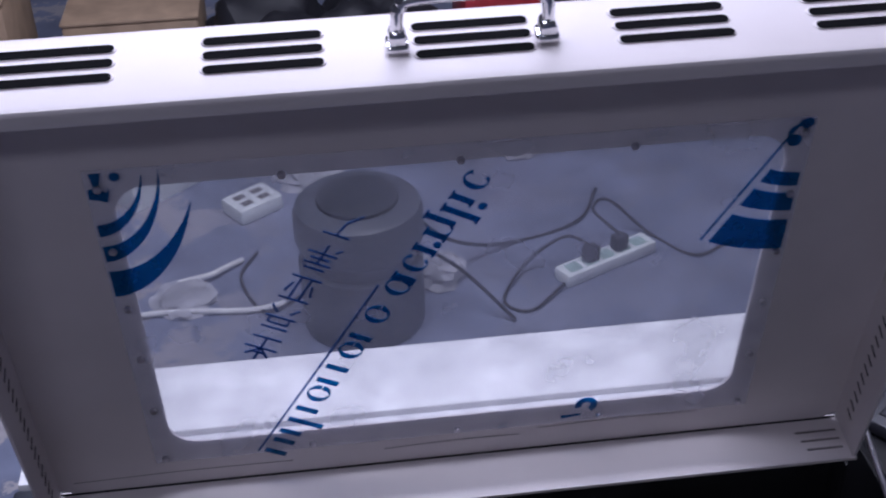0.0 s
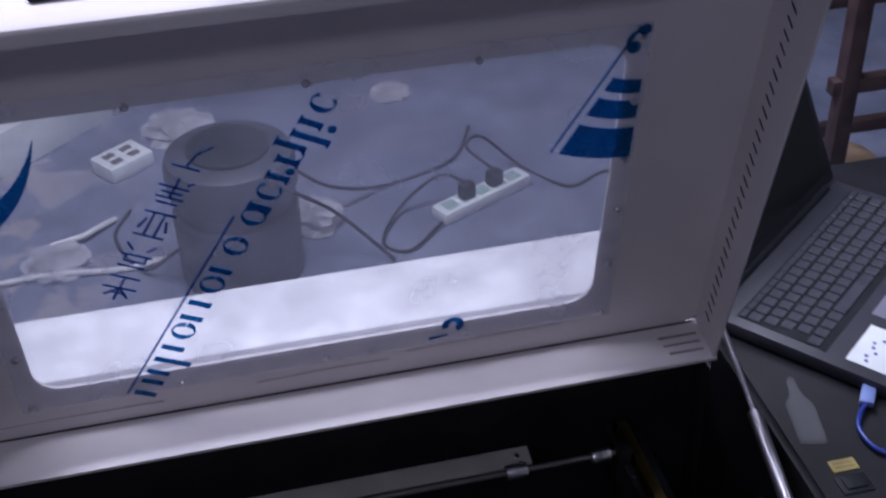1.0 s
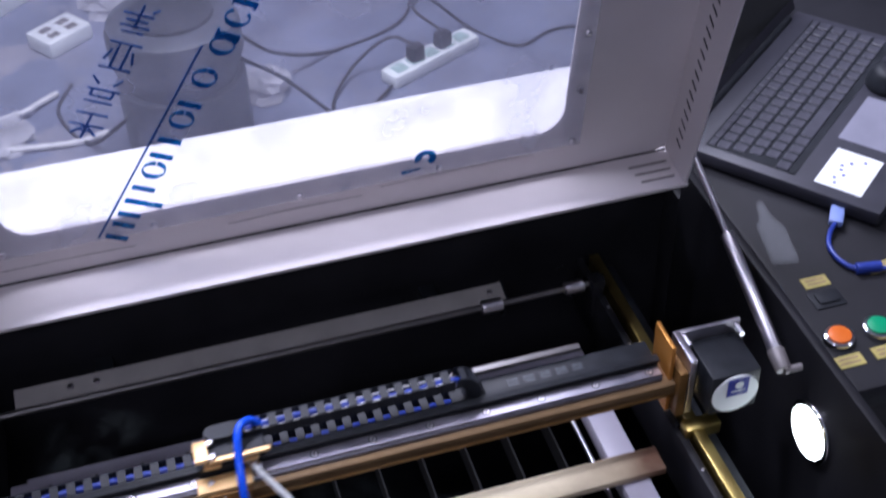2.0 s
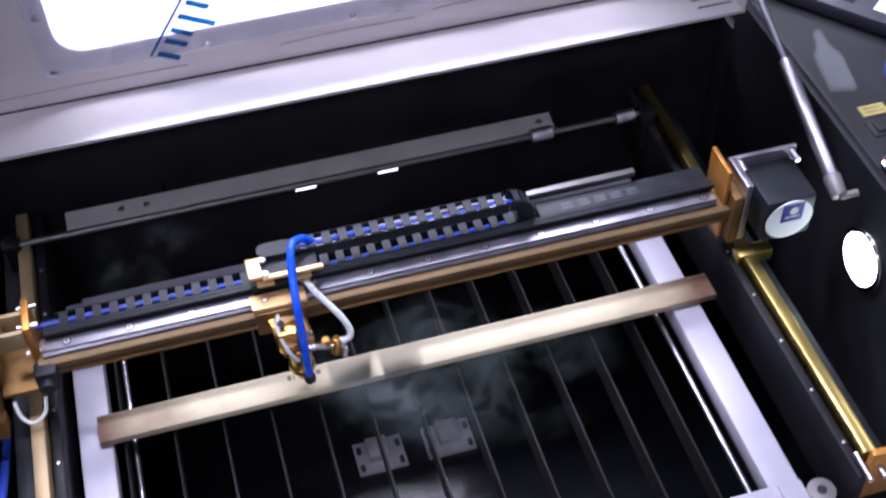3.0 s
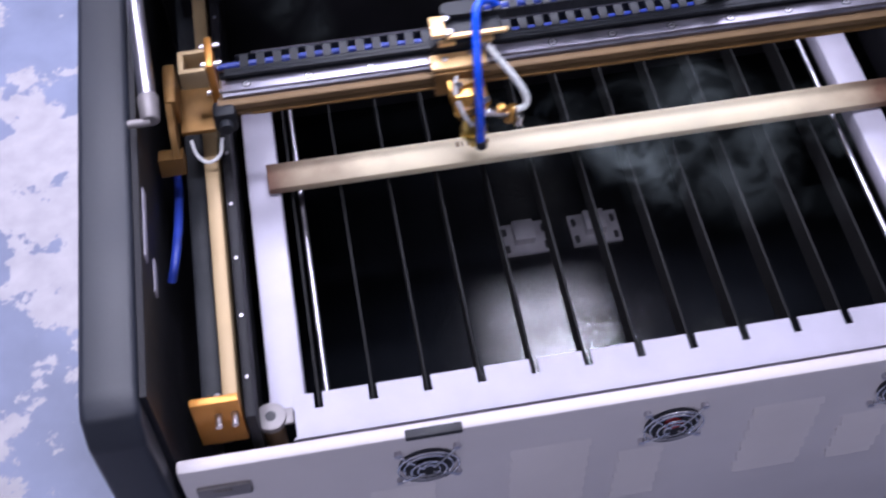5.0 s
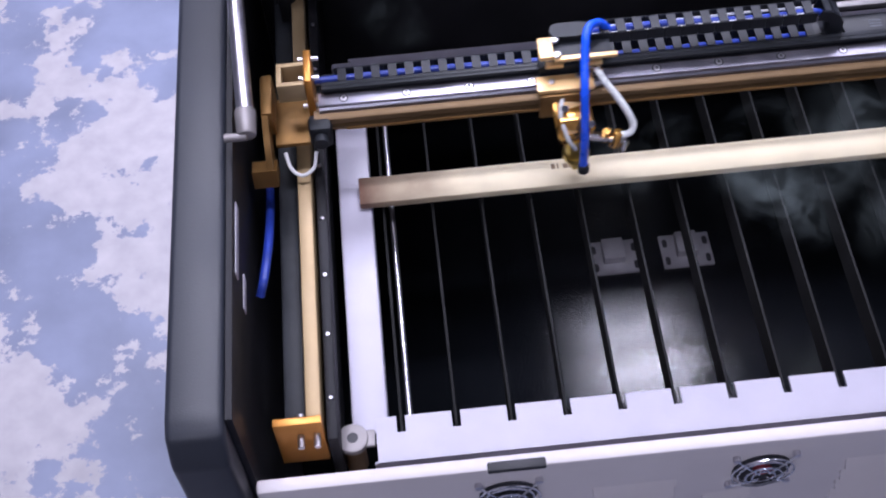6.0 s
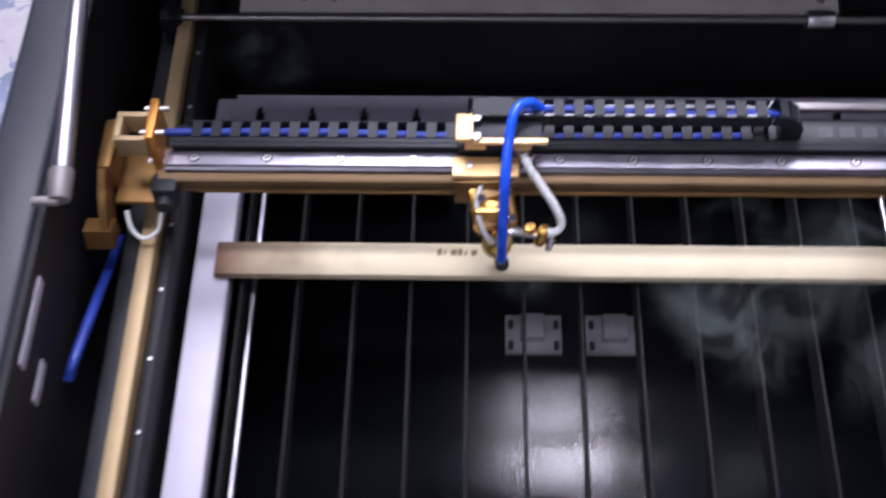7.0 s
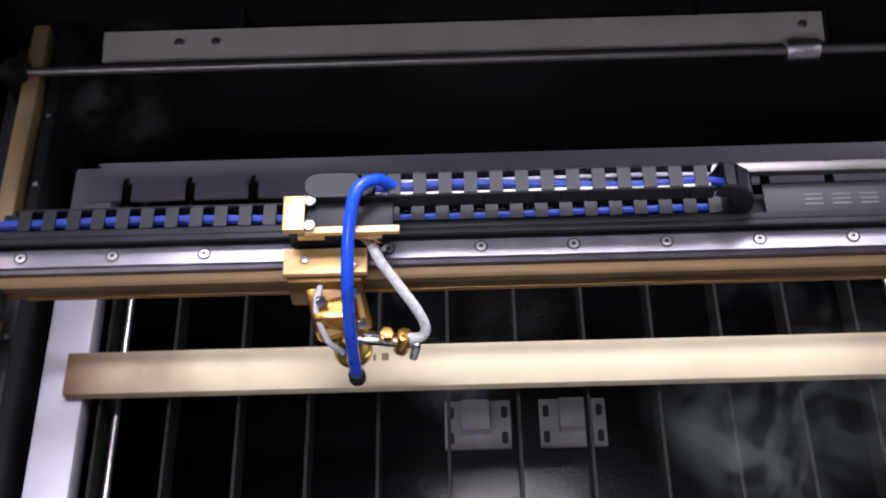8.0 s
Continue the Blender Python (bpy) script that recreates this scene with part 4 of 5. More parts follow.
    tube(bm, [(0.294, hy, LZ1), (0.294, hy, LZ1 + 0.027), (0.297, hy, LZ1 + 0.037), (0.31, hy, LZ1 + 0.044), (0.394, hy, LZ1 + 0.044), (0.407, hy, LZ1 + 0.037), (0.410, hy, LZ1 + 0.027), (0.410, hy, LZ1)], 0.005, 14, 5)
    hd = part("handle", bm, CHROME, L, "chrome bow handle")
    for x in (0.294, 0.410):
        bm = bm_new()
        box(bm, x - 0.009, x + 0.009, hy - 0.010, hy + 0.010, LZ1, LZ1 + 0.008, 0.003)
        rod(bm, (x, hy - 0.008, LZ1 + 0.012), (x, hy + 0.008, LZ1 + 0.012), 0.007, seg=16, bevel=0.001)
        part("handle_foot", bm, CHROME, hd)
    return L


def film_print(pane):
    """Printed logo stripes and slanted lettering, drawn as plain shapes."""
    y0, y1 = -0.0044, -0.0037

    def arc(bm, cx, cz, r0, r1, a0, a1, n=10):
        out = [(cx + r1 * math.cos(radians(a0 + (a1 - a0) * k / n)), cz + r1 * math.sin(radians(a0 + (a1 - a0) * k / n))) for k in range(n + 1)]
        out += [(cx + r0 * math.cos(radians(a1 + (a0 - a1) * k / n)), cz + r0 * math.sin(radians(a1 + (a0 - a1) * k / n))) for k in range(n + 1)]
        prism(bm, out, "y", y0, y1)

    def stroke(bm, x0, z0, x1, z1, w, w2=None):
        d = Vector((x1 - x0, z1 - z0))
        q = Vector((-d.y, d.x)).normalized() / 2
        v = w if w2 is None else w2
        prism(bm, [(x0 + q.x * w, z0 + q.y * w), (x1 + q.x * v, z1 + q.y * v), (x1 - q.x * v, z1 - q.y * v), (x0 - q.x * w, z0 - q.y * w)], "y", y0, y1)
    # left corner: crescents that widen downwards
    bm = bm_new()
    for r0, r1, a1, wide in ((0.054, 0.067, 0, 0.62), (0.080, 0.098, 2, 0.56), (0.111, 0.143, -14, 0.54)):
        n, cx, cz = 14, 0.029, 0.391
        fwd, back = [], []
        for i in range(n + 1):
            a = radians(-90 + (a1 + 90) * i / n)
            r = r1 + (r0 - r1) * (1 - (i / n) ** 1.5)
            fwd.append((cx + r1 * math.cos(a) * wide * (1 + 0.12 * i / n), cz + r1 * math.sin(a)))
            back.append((cx + r * math.cos(a) * wide * (1 + 0.12 * i / n) - 0.0004, cz + r * math.sin(a) + 0.0004))
        prism(bm, fwd + back[::-1], "y", y0, y1)
    prism(bm, [(0.028, 0.368), (0.028, 0.378), (0.036, 0.381), (0.043, 0.374), (0.047, 0.379), (0.043, 0.363), (0.037, 0.366)], "y", y0, y1)
    prism(bm, [(0.032, 0.396), (0.042, 0.396), (0.039, 0.384), (0.034, 0.380)], "y", y0, y1)
    rod(bm, (0.053, y0, 0.391), (0.053, y1, 0.391), 0.0048, seg=16)
    part("corner_stripes", bm, PRINT, pane, "blue printed logo stripes")
    # right corner: fan of stripes beside a slanted line
    bm = bm_new()
    ax, az = 0.668, 0.392
    for r0, r1 in ((0.061, 0.077), (0.086, 0.108), (0.120, 0.158)):
        def edge(r, s):
            a = radians(-90 - 27 * s)
            return (ax + r * math.cos(a) * 1.05, az + r * math.sin(a))
        prism(bm, [edge(r0, k / 8) for k in range(9)] + [edge(r1, k / 8) for k in range(8, -1, -1)], "y", y0, y1)
    stroke(bm, 0.659, 0.393, 0.584, 0.254, 0.0022)
    rod(bm, (0.655, y0, 0.370), (0.655, y1, 0.370), 0.0068, seg=16)
    arc(bm, 0.659, 0.377, 0.009, 0.012, 60, 200, 8)
    rod(bm, (0.664, y0, 0.389), (0.664, y1, 0.389), 0.006, seg=14)
    part("corner_fan", bm, PRINT, pane, "blue printed logo fan")
    # slanted band of rounded letter shapes, mirrored, standing on their line
    bm = bm_new()
    p0, p1 = Vector((0.1335, -0.006)), Vector((0.362, 0.386))
    d = (p1 - p0).normalized()
    q = Vector((d.y, -d.x))
    L = (p1 - p0).length

    def P(s, u):
        v = p0 + d * s + q * u
        return v.x, v.y

    def bow(bm, s, u, rs, ru, a0, a1, thick, n=12):
        """A stroke that swells on its flanks, along an ellipse in the band's own axes."""
        out, back = [], []
        for k in range(n + 1):
            a = radians(a0 + (a1 - a0) * k / n)
            t = thick * (0.35 + 0.65 * abs(math.cos(a)))
            out.append(P(s + rs * math.cos(a), u + ru * math.sin(a)))
            back.append(P(s + (rs - t) * math.cos(a), u + (ru - t * 0.6) * math.sin(a)))
        prism(bm, out + back[::-1], "y", y0, y1)

    def stem(s, u0, u1, w=0.0066):
        stroke(bm, *P(s, u0), *P(s, u1), w)
        stroke(bm, *P(s - 0.006, u1 - 0.001), *P(s + 0.001, u1 - 0.001), 0.0026)
        stroke(bm, *P(s - 0.005, u0 + 0.001), *P(s + 0.006, u0 + 0.001), 0.0020)

    base, high, tall = 0.006, 0.030, 0.046
    spots = ((0.004, "b"), (0.024, "b"), (0.040, "b"), (0.060, "t"), (0.080, "b"), (0.100, "o"), (0.128, "b"), (0.150, "b"), (0.172, "o"), (0.200, "b"), (0.228, "o"), (0.268, "a"), (0.304, "c"), (0.330, "r"), (0.350, "y"), (0.383, "l"), (0.399, "i"), (0.416, "c"))
    for s, kind in spots:
        if kind in "bt":      # the maker's name: plain bars and rings
            stroke(bm, *P(s + 0.004, base), *P(s + 0.004, high if kind == "b" else tall), 0.0066)
        elif kind == "o":
            bow(bm, s + 0.012, 0.5 * (base + high), 0.0125, 0.0125, 0, 352, 0.0062, 20)
        elif kind in "lr":
            stem(s + 0.004, base, tall if kind == "l" else high)
            if kind == "r":
                rod(bm, (P(s + 0.014, high - 0.004)[0], y0, P(s + 0.014, high - 0.004)[1]), (P(s + 0.014, high - 0.004)[0], y1, P(s + 0.014, high - 0.004)[1]), 0.0042, seg=12)
        elif kind == "i":
            stem(s + 0.004, base, high)
            cx, cz = P(s + 0.004, tall - 0.006)
            rod(bm, (cx, y0, cz), (cx, y1, cz), 0.0044, seg=14)
        elif kind == "y":
            stem(s + 0.005, base, high)
            stem(s + 0.023, base - 0.010, high - 0.002)
            bow(bm, s + 0.014, high - 0.009, 0.0115, 0.009, 15, 165, 0.005)
        elif kind == "a":
            bow(bm, s + 0.014, 0.5 * (base + high), 0.0125, 0.0125, 0, 352, 0.0062, 20)
            stem(s + 0.026, base, high)
        else:
            bow(bm, s + 0.012, 0.5 * (base + high), 0.0115, 0.0125, 45, 320, 0.0062, 16)
    part("slanted_lettering", bm, PRINT, pane, "blue slanted printed letter shapes")
    bm = bm_new()
    stroke(bm, *P(0.003, 0.0), *P(0.276, 0.0), 0.0022)
    glyphs = (((0, 0.5, 1, 0.5), (0.5, 0, 0.5, 1), (0.15, 0.15, 0.5, 0.5), (0.15, 0.85, 0.5, 0.5), (0.95, 0.05, 0.95, 0.95), (0.3, 0.25, 0.3, 0.75)),
              ((0.1, 0.1, 0.1, 0.9), (0.3, 0.2, 0.3, 0.8), (0.3, 0.2, 0.55, 0.2), (0.3, 0.8, 0.55, 0.8), (0.55, 0.05, 0.55, 0.95), (0.75, 0.3, 1.0, 0.1), (0.75, 0.7, 1.0, 0.95)),
              ((0.05, 0.05, 0.05, 0.95), (0.95, 0.05, 0.95, 0.95), (0.05, 0.35, 0.95, 0.35), (0.05, 0.65, 0.95, 0.65), (0.3, 0.1, 0.7, 0.22), (0.3, 0.9, 0.7, 0.78)),
              ((0.05, 0.2, 0.05, 0.8), (0.25, 0.1, 0.25, 0.9), (0.45, 0.2, 0.45, 0.8), (0.25, 0.5, 1.0, 0.5), (0.65, 0.1, 0.65, 0.95), (0.8, 0.2, 0.95, 0.05)),
              ((0.1, 0.1, 0.1, 0.9), (0.1, 0.5, 0.6, 0.42), (0.6, 0.42, 1.0, 0.1)))
    size = 0.034
    for c, marks in enumerate(glyphs):
        s0, u0 = 0.136 + 0.0445 * c, -0.083
        for a, b, e, f in marks:
            stroke(bm, *P(s0 + a * size, u0 + (1 - b) * size), *P(s0 + e * size, u0 + (1 - f) * size), 0.0026, 0.0019)
    part("thin_lettering", bm, PRINTTHIN, pane, "thin blue printed strokes")
    bm = bm_new()
    arc(bm, 0.491, 0.019, 0.005, 0.0125, -60, 200, 12)
    rod(bm, (0.486, y0, 0.026), (0.486, y1, 0.026), 0.0035, seg=12)
    stroke(bm, 0.464, 0.002, 0.486, 0.004, 0.005, 0.002)
    part("lower_mark", bm, PRINT, pane, "small blue printed mark")


def gas_struts():
    for x, top, bot, lab in ((0.806, (0.806, 0.545, 1.022), (0.789, 0.245, 0.928), ""), (-0.084, (-0.098, 0.545, 1.022), (-0.084, 0.217, 0.968), "")):
        t = thing("gas_strut", "grey gas strut holding the lid open", "gas strut", group="lid struts")
        a, b = Vector(top), Vector(bot)
        mid = a.lerp(b, 0.455)
        bm = bm_new()
        rod(bm, a, mid, 0.0036)
        part("piston_rod", bm, STEEL, t)
        bm = bm_new()
        rod(bm, mid, a.lerp(b, 0.93), 0.0078, seg=20, bevel=0.001)
        part("cylinder", bm, STEEL, t)
        bm = bm_new()
        rod(bm, a.lerp(b, 0.92), b, 0.0098, 0.0085, seg=18, bevel=0.002)
        part("lower_socket", bm, GREYBAR, t)
        bm = bm_new()
        rod(bm, a + Vector((0, 0.008, 0.004)), a.lerp(b, 0.05), 0.0065, seg=16, bevel=0.002)
        part("upper_socket", bm, GREYBAR, t)
        s = 1 if x > 0 else -1
        for p, w in ((b, 0.02), (a, -0.012)):
            bm = bm_new()
            rod(bm, p, p + Vector((s * w, 0, 0)), 0.004)
            part("ball_stud", bm, GREYBAR, t)


# ---- things on the control deck ----
def laptop():
    t = thing("laptop", "open black laptop with a white palm-rest sticker", "laptop", (0.824, 0.593, 0.948))
    t.rotation_euler = (0, 0, radians(39))
    W, D, H = 0.375, 0.255, 0.022
    bm = bm_new()
    box(bm, 0, W, -D, 0, 0.003, H, 0.004)
    base = part("base", bm, LAPTOP, t)
    bm = bm_new()
    box(bm, 0.016, W - 0.016, -0.145, -0.030, H, H + 0.0006)
    part("key_well", bm, PLASTIC, base)
    bm = bm_new()
    box(bm, -0.0078, 0.0078, -0.0078, 0.0078, 0, 0.0022, 0.0012, seg=1)
    key = mesh("key", bm, KEY)
    bm = bm_new()
    box(bm, -0.0085, 0.0085, -0.004, 0.004, 0, 0.002, 0.001, seg=1)
    fkey = mesh("function_key", bm, KEY)
    for k in range(18):
        piece("function_key", fkey, base, 0.026 + 0.019 * k, -0.037, H + 0.0006)
    for r in range(5):
        off = (0, 0.005, 0.009, 0.014, 0.0)[r]
        for k in range(18):
            if r == 4 and 4 <= k <= 8:
                continue
            piece("key", key, base, min(0.026 + 0.019 * k + (off if k < 13 else 0), W - 0.02), -0.051 - 0.0192 * r, H + 0.0006)
    bm = bm_new()
    box(bm, 0.094, 0.186, -0.1356, -0.120, H + 0.0006, H + 0.0028, 0.001, seg=1)
    part("space_bar", bm, KEY, base)
    bm = bm_new()
    box(bm, 0.115, 0.22, -0.232, -0.160, H, H + 0.0005)
    part("touchpad", bm, PAD, base, "grey touchpad")
    bm = bm_new()
    box(bm, 0.018, 0.095, -0.225, -0.168, H, H + 0.0004)
    st = part("sticker", bm, PAPER, base, "white sticker with small marks")
    bm = bm_new()
    rng = random.Random(4)
    for k in range(7):
        x, y = 0.026 + 0.009 * k, -0.185 - 0.026 * rng.random()
        box(bm, x, x + 0.004, y, y + 0.004, H + 0.0004, H + 0.0007)
    part("sticker_marks", bm, NAVY, st)
    m = Matrix.Translation((0, 0.0, H)) @ Matrix.Rotation(radians(-24), 4, "X")
    bm = bm_new()
    box(bm, 0, W, 0.0, 0.008, 0.002, 0.235, 0.003, m)
    sc = part("screen_lid", bm, LAPTOP, t)
    bm = bm_new()
    box(bm, 0.013, W - 0.013, -0.0008, 0.0, 0.020, 0.222, 0, m)
    part("screen", bm, SCREEN, sc, "dark glossy screen")
    bm = bm_new()
    rod(bm, (0.03, 0.0, H), (W - 0.03, 0.0, H), 0.006)
    part("hinge", bm, PLASTIC, t)


def deck_things():
    bm = bm_new()
    m = Matrix.Translation((0.8665, 0.424, 0.9485)) @ Matrix.Rotation(radians(-8), 4, "Z")
    prism(bm, [(-0.017, -0.05), (0.012, -0.052), (0.016, 0.005), (0.008, 0.024), (0.007, 0.052), (-0.001, 0.052), (-0.005, 0.024), (-0.014, 0.014)], "z", 0, 0.006)
    bmesh.ops.transform(bm, matrix=m, verts=bm.verts)
    solid("acrylic_piece", bm, ACRYLIC, "clear cut acrylic offcut lying on the deck", "acrylic piece")
    t = thing("usb_cable", "blue USB cable plugged into the laptop", "cable")
    bm = bm_new()
    tube(bm, [(0.940, 0.412, 0.957), (0.926, 0.400, 0.955), (0.914, 0.380, 0.953), (0.914, 0.354, 0.953), (0.925, 0.338, 0.953), (0.955, 0.330, 0.952), (1.10, 0.30, 0.952)], 0.0028)
    part("cord", bm, BLUEDK, t)
    bm = bm_new()
    box(bm, -0.008, 0.008, -0.018, 0.018, -0.004, 0.004, 0.002, Matrix.Translation((0.948, 0.424, 0.957)) @ Matrix.Rotation(radians(-35), 4, "Z"))
    part("plug", bm, mat("pale_blue_plug", (0.20, 0.27, 0.55), 0.4, bump=0), t, "pale blue plug")
    bm = bm_new()
    rod(bm, (0.922, 0.337, 0.9545), (0.950, 0.332, 0.9545), 0.0062, seg=16, bevel=0.001)
    part("ferrite", bm, BLUEDK, t)
    bm = bm_new()
    rod(bm, (0, 0, 0), (0, 0, 0.03), 0.03, 0.02, seg=24, bevel=0.008)
    o = solid("mouse", bm, PLASTIC, "small glossy black mouse on the laptop's palm rest", "mouse")
    o.matrix_world = pose(1.130, 0.62, 0.9705)
    bm = bm_new()
    box(bm, 0.86, 1.0, 0.02, 0.12, 0.7402, 0.7412)
    solid("paper_sheet", bm, mat("pale_cyan_paper", (0.55, 0.78, 0.80), 0.7, var=0.03, bump=0), "pale cyan sheet of paper on the side cabinet", "paper")


# ---- things on the floor behind ----
def floor_things():
    t = thing("blower", "round dark grey blower standing on the floor", "blower", (0.307, 2.19, 0))
    t.scale = (0.86, 0.86, 1.0)
    bm = bm_new()
    rod(bm, (0, 0, 0.0), (0, 0, 0.20), 0.185, seg=48, bevel=0.01)
    rod(bm, (0, 0, 0.20), (0, 0, 0.235), 0.165, seg=48, bevel=0.004)
    rod(bm, (0, 0, 0.235), (0, 0, 0.36), 0.19, seg=48, bevel=0.03)
    part("housing", bm, FAN, t)
    bm = bm_new()
    rod(bm, (0, 0, 0.36), (0, 0, 0.372), 0.12, seg=40, bevel=0.004)
    part("cap", bm, PLASTIC, t)
    bm = bm_new()
    tube(bm, [(0.16, 0.1, 0.25), (0.3, 0.2, 0.1), (0.5, 0.32, 0.008), (0.75, 0.42, 0.008), (0.86, 0.62, 0.008)], 0.006)
    tube(bm, [(0.17, -0.02, 0.22), (0.3, 0.0, 0.12), (0.45, -0.1, 0.008)], 0.006)
    tube(bm, [(-0.17, -0.05, 0.12), (-0.3, 0.05, 0.01), (-0.38, 0.25, 0.006), (-0.33, 0.4, 0.006)], 0.006)
    part("cord", bm, CABLE, t)
    t = thing("power_strip", "white power strip with two dark plugs on the floor", "power strip", (0.985, 2.325, 0.0))
    t.rotation_euler = (0, 0, radians(26))
    bm = bm_new()
    box(bm, -0.155, 0.155, -0.032, 0.032, 0.0, 0.038, 0.006)
    part("body", bm, PAPER, t)
    for k in range(5):
        bm = bm_new()
        box(bm, -0.135 + 0.056 * k, -0.093 + 0.056 * k, -0.02, 0.02, 0.038, 0.0395, 0.001)
        part("socket", bm, mat("pale_green_socket", (0.35, 0.48, 0.46), 0.5, bump=0) if k == 0 else bpy.data.materials["pale_green_socket"], t)
    for x in (-0.055, 0.045):
        bm = bm_new()
        box(bm, x - 0.022, x + 0.022, -0.018, 0.018, 0.039, 0.085, 0.008)
        part("plug", bm, RUBBER, t)
    bm = bm_new()
    tube(bm, [(-0.055, 0, 0.085), (-0.1, 0.06, 0.10), (-0.2, 0.10, 0.03), (-0.33, 0.02, 0.006), (-0.30, -0.06, 0.006), (-0.16, -0.02, 0.012)], 0.005)
    tube(bm, [(0.045, 0, 0.085), (0.03, 0.10, 0.12), (0.12, 0.14, 0.10), (0.20, 0.05, 0.006), (0.23, -0.11, 0.006), (0.36, -0.12, 0.006), (0.5, -0.2, 0.006)], 0.005)
    part("cord", bm, CABLE, t)
    t = thing("socket_box", "white square socket adapter on the floor", "adapter", (0.012, 2.775, 0))
    t.rotation_euler = (0, 0, radians(35))
    bm = bm_new()
    box(bm, -0.075, 0.075, -0.055, 0.055, 0, 0.05, 0.008)
    part("body", bm, PAPER, t)
    for k in range(4):
        bm = bm_new()
        box(bm, -0.05 + 0.06 * (k % 2), -0.015 + 0.06 * (k % 2), -0.035 + 0.04 * (k // 2), -0.01 + 0.04 * (k // 2), 0.05, 0.0515)
        part("socket", bm, GREYBAR, t)
    t = thing("white_carton", "long white carton lying on the floor", "carton", (-0.24, 3.03, 0))
    t.rotation_euler = (0, 0, radians(42))
    bm = bm_new()
    box(bm, -0.22, 0.22, -0.10, 0.10, 0, 0.14, 0.004)
    part("body", bm, PAPER, t)
    bm = bm_new()
    box(bm, -0.22, 0.22, -0.004, 0.004, 0.1402, 0.141)
    part("tape", bm, CARD, t)
    rng = random.Random(7)
    for x, y, s, sq in ((0.517, 2.335, 0.07, 0.7), (-0.17, 2.33, 0.08, 0.25), (0.86, 3.0, 0.06, 0.25), (0.18, 2.95, 0.10, 0.3)):
        bm = bm_new()
        bmesh.ops.create_icosphere(bm, subdivisions=3, radius=s)
        for v in bm.verts:
            v.co *= 0.8 + 0.45 * rng.random()
            v.co.z *= sq
            v.co.z = max(v.co.z, -s * sq * 0.5)
        o = solid("plastic_bag", bm, BAG, "crumpled clear plastic bag on the floor", "plastic bag", "crumpled bags")
        o.location = (x, y, s * sq * 0.5)
    bm = bm_new()
    tube(bm, [(-0.40, 2.26, 0.01), (-0.2, 2.27, 0.012), (0.0, 2.25, 0.01), (0.10, 2.27, 0.01)], 0.008)
    tube(bm, [(-0.19, 2.405, 0.012), (-0.10, 2.42, 0.02), (-0.075, 2.44, 0.02), (-0.017, 2.493, 0.012)], 0.008)
    solid("white_pipe", bm, WIREWHITE, "short pale plastic pipes on the floor", "pipe")
    # boxes and bags beyond
    for x, y, w, d, h, m, lab, cat in ((-0.95, 3.35, 0.55, 0.4, 0.55, CARD, "brown cardboard box against the far clutter", "cardboard box"), (-0.33, 3.45, 0.42, 0.36, 0.42, CARD, "brown cardboard box beside the bags", "cardboard box"), (0.86, 3.5, 0.25, 0.35, 0.5, RED, "red plastic crate on the floor", "crate"), (1.9, 3.6, 0.9, 0.4, 0.6, FAN, "dark grey storage box", "storage box")):
        bm = bm_new()
        box(bm, x - w / 2, x + w / 2, y - d / 2, y + d / 2, 0, h, 0.008)
        box(bm, x - w / 2 - 0.004, x + w / 2 + 0.004, y - d / 2 - 0.004, y + d / 2 + 0.004, h, h + 0.01, 0.003)
        solid(cat.replace(" ", "_"), bm, m, lab, cat)
    for x, y, s in ((0.1, 3.4, 0.26), (0.42, 3.45, 0.24), (1.2, 3.45, 0.26), (0.65, 3.3, 0.16)):
        bm = bm_new()
        bmesh.ops.create_icosphere(bm, subdivisions=4, radius=s)
        for v in bm.verts:
            v.co *= 1 + 0.35 * noise.noise(v.co * 9 + Vector((x * 9, 0, 0)))
            v.co.z = max(v.co.z, -s * 0.7)
        o = solid("dark_sack", bm, RUBBER, "dark crumpled plastic sack", "sack", "dark sacks")
        o.location = (x, y, s * 0.7)
    # steel rack beside the laptop
    t = thing("steel_rack", "dark brown steel rack frame standing on the floor", "rack", (1.95, 1.75, 0))
    for k, (x, y) in enumerate(((-0.32, -0.1), (-0.12, -0.16), (0.55, -0.1), (-0.32, 0.3), (0.55, 0.3))):
        bm = bm_new()
        box(bm, x - 0.02, x + 0.02, y - 0.02, y + 0.02, 0, 1.0, 0.003)
        part("post", bm, RUST, t)
    for z in (0.25, 0.62, 0.98):
        for y in (-0.1, 0.3):
            bm = bm_new()
            box(bm, -0.36, 0.58, y - 0.015, y + 0.015, z - 0.018, z + 0.018, 0.003)
            part("rail", bm, RUST, t)
    bm = bm_new()
    bmesh.ops.create_icosphere(bm, subdivisions=3, radius=0.13)
    for v in bm.verts:
        v.co.z *= 0.6
        v.co *= 1 + 0.2 * noise.noise(v.co * 14)
    o = solid("cardboard_scrap", bm, CARD, "crumpled brown packing lump on the floor", "packing")
    o.location = (1.95, 2.1, 0.06)


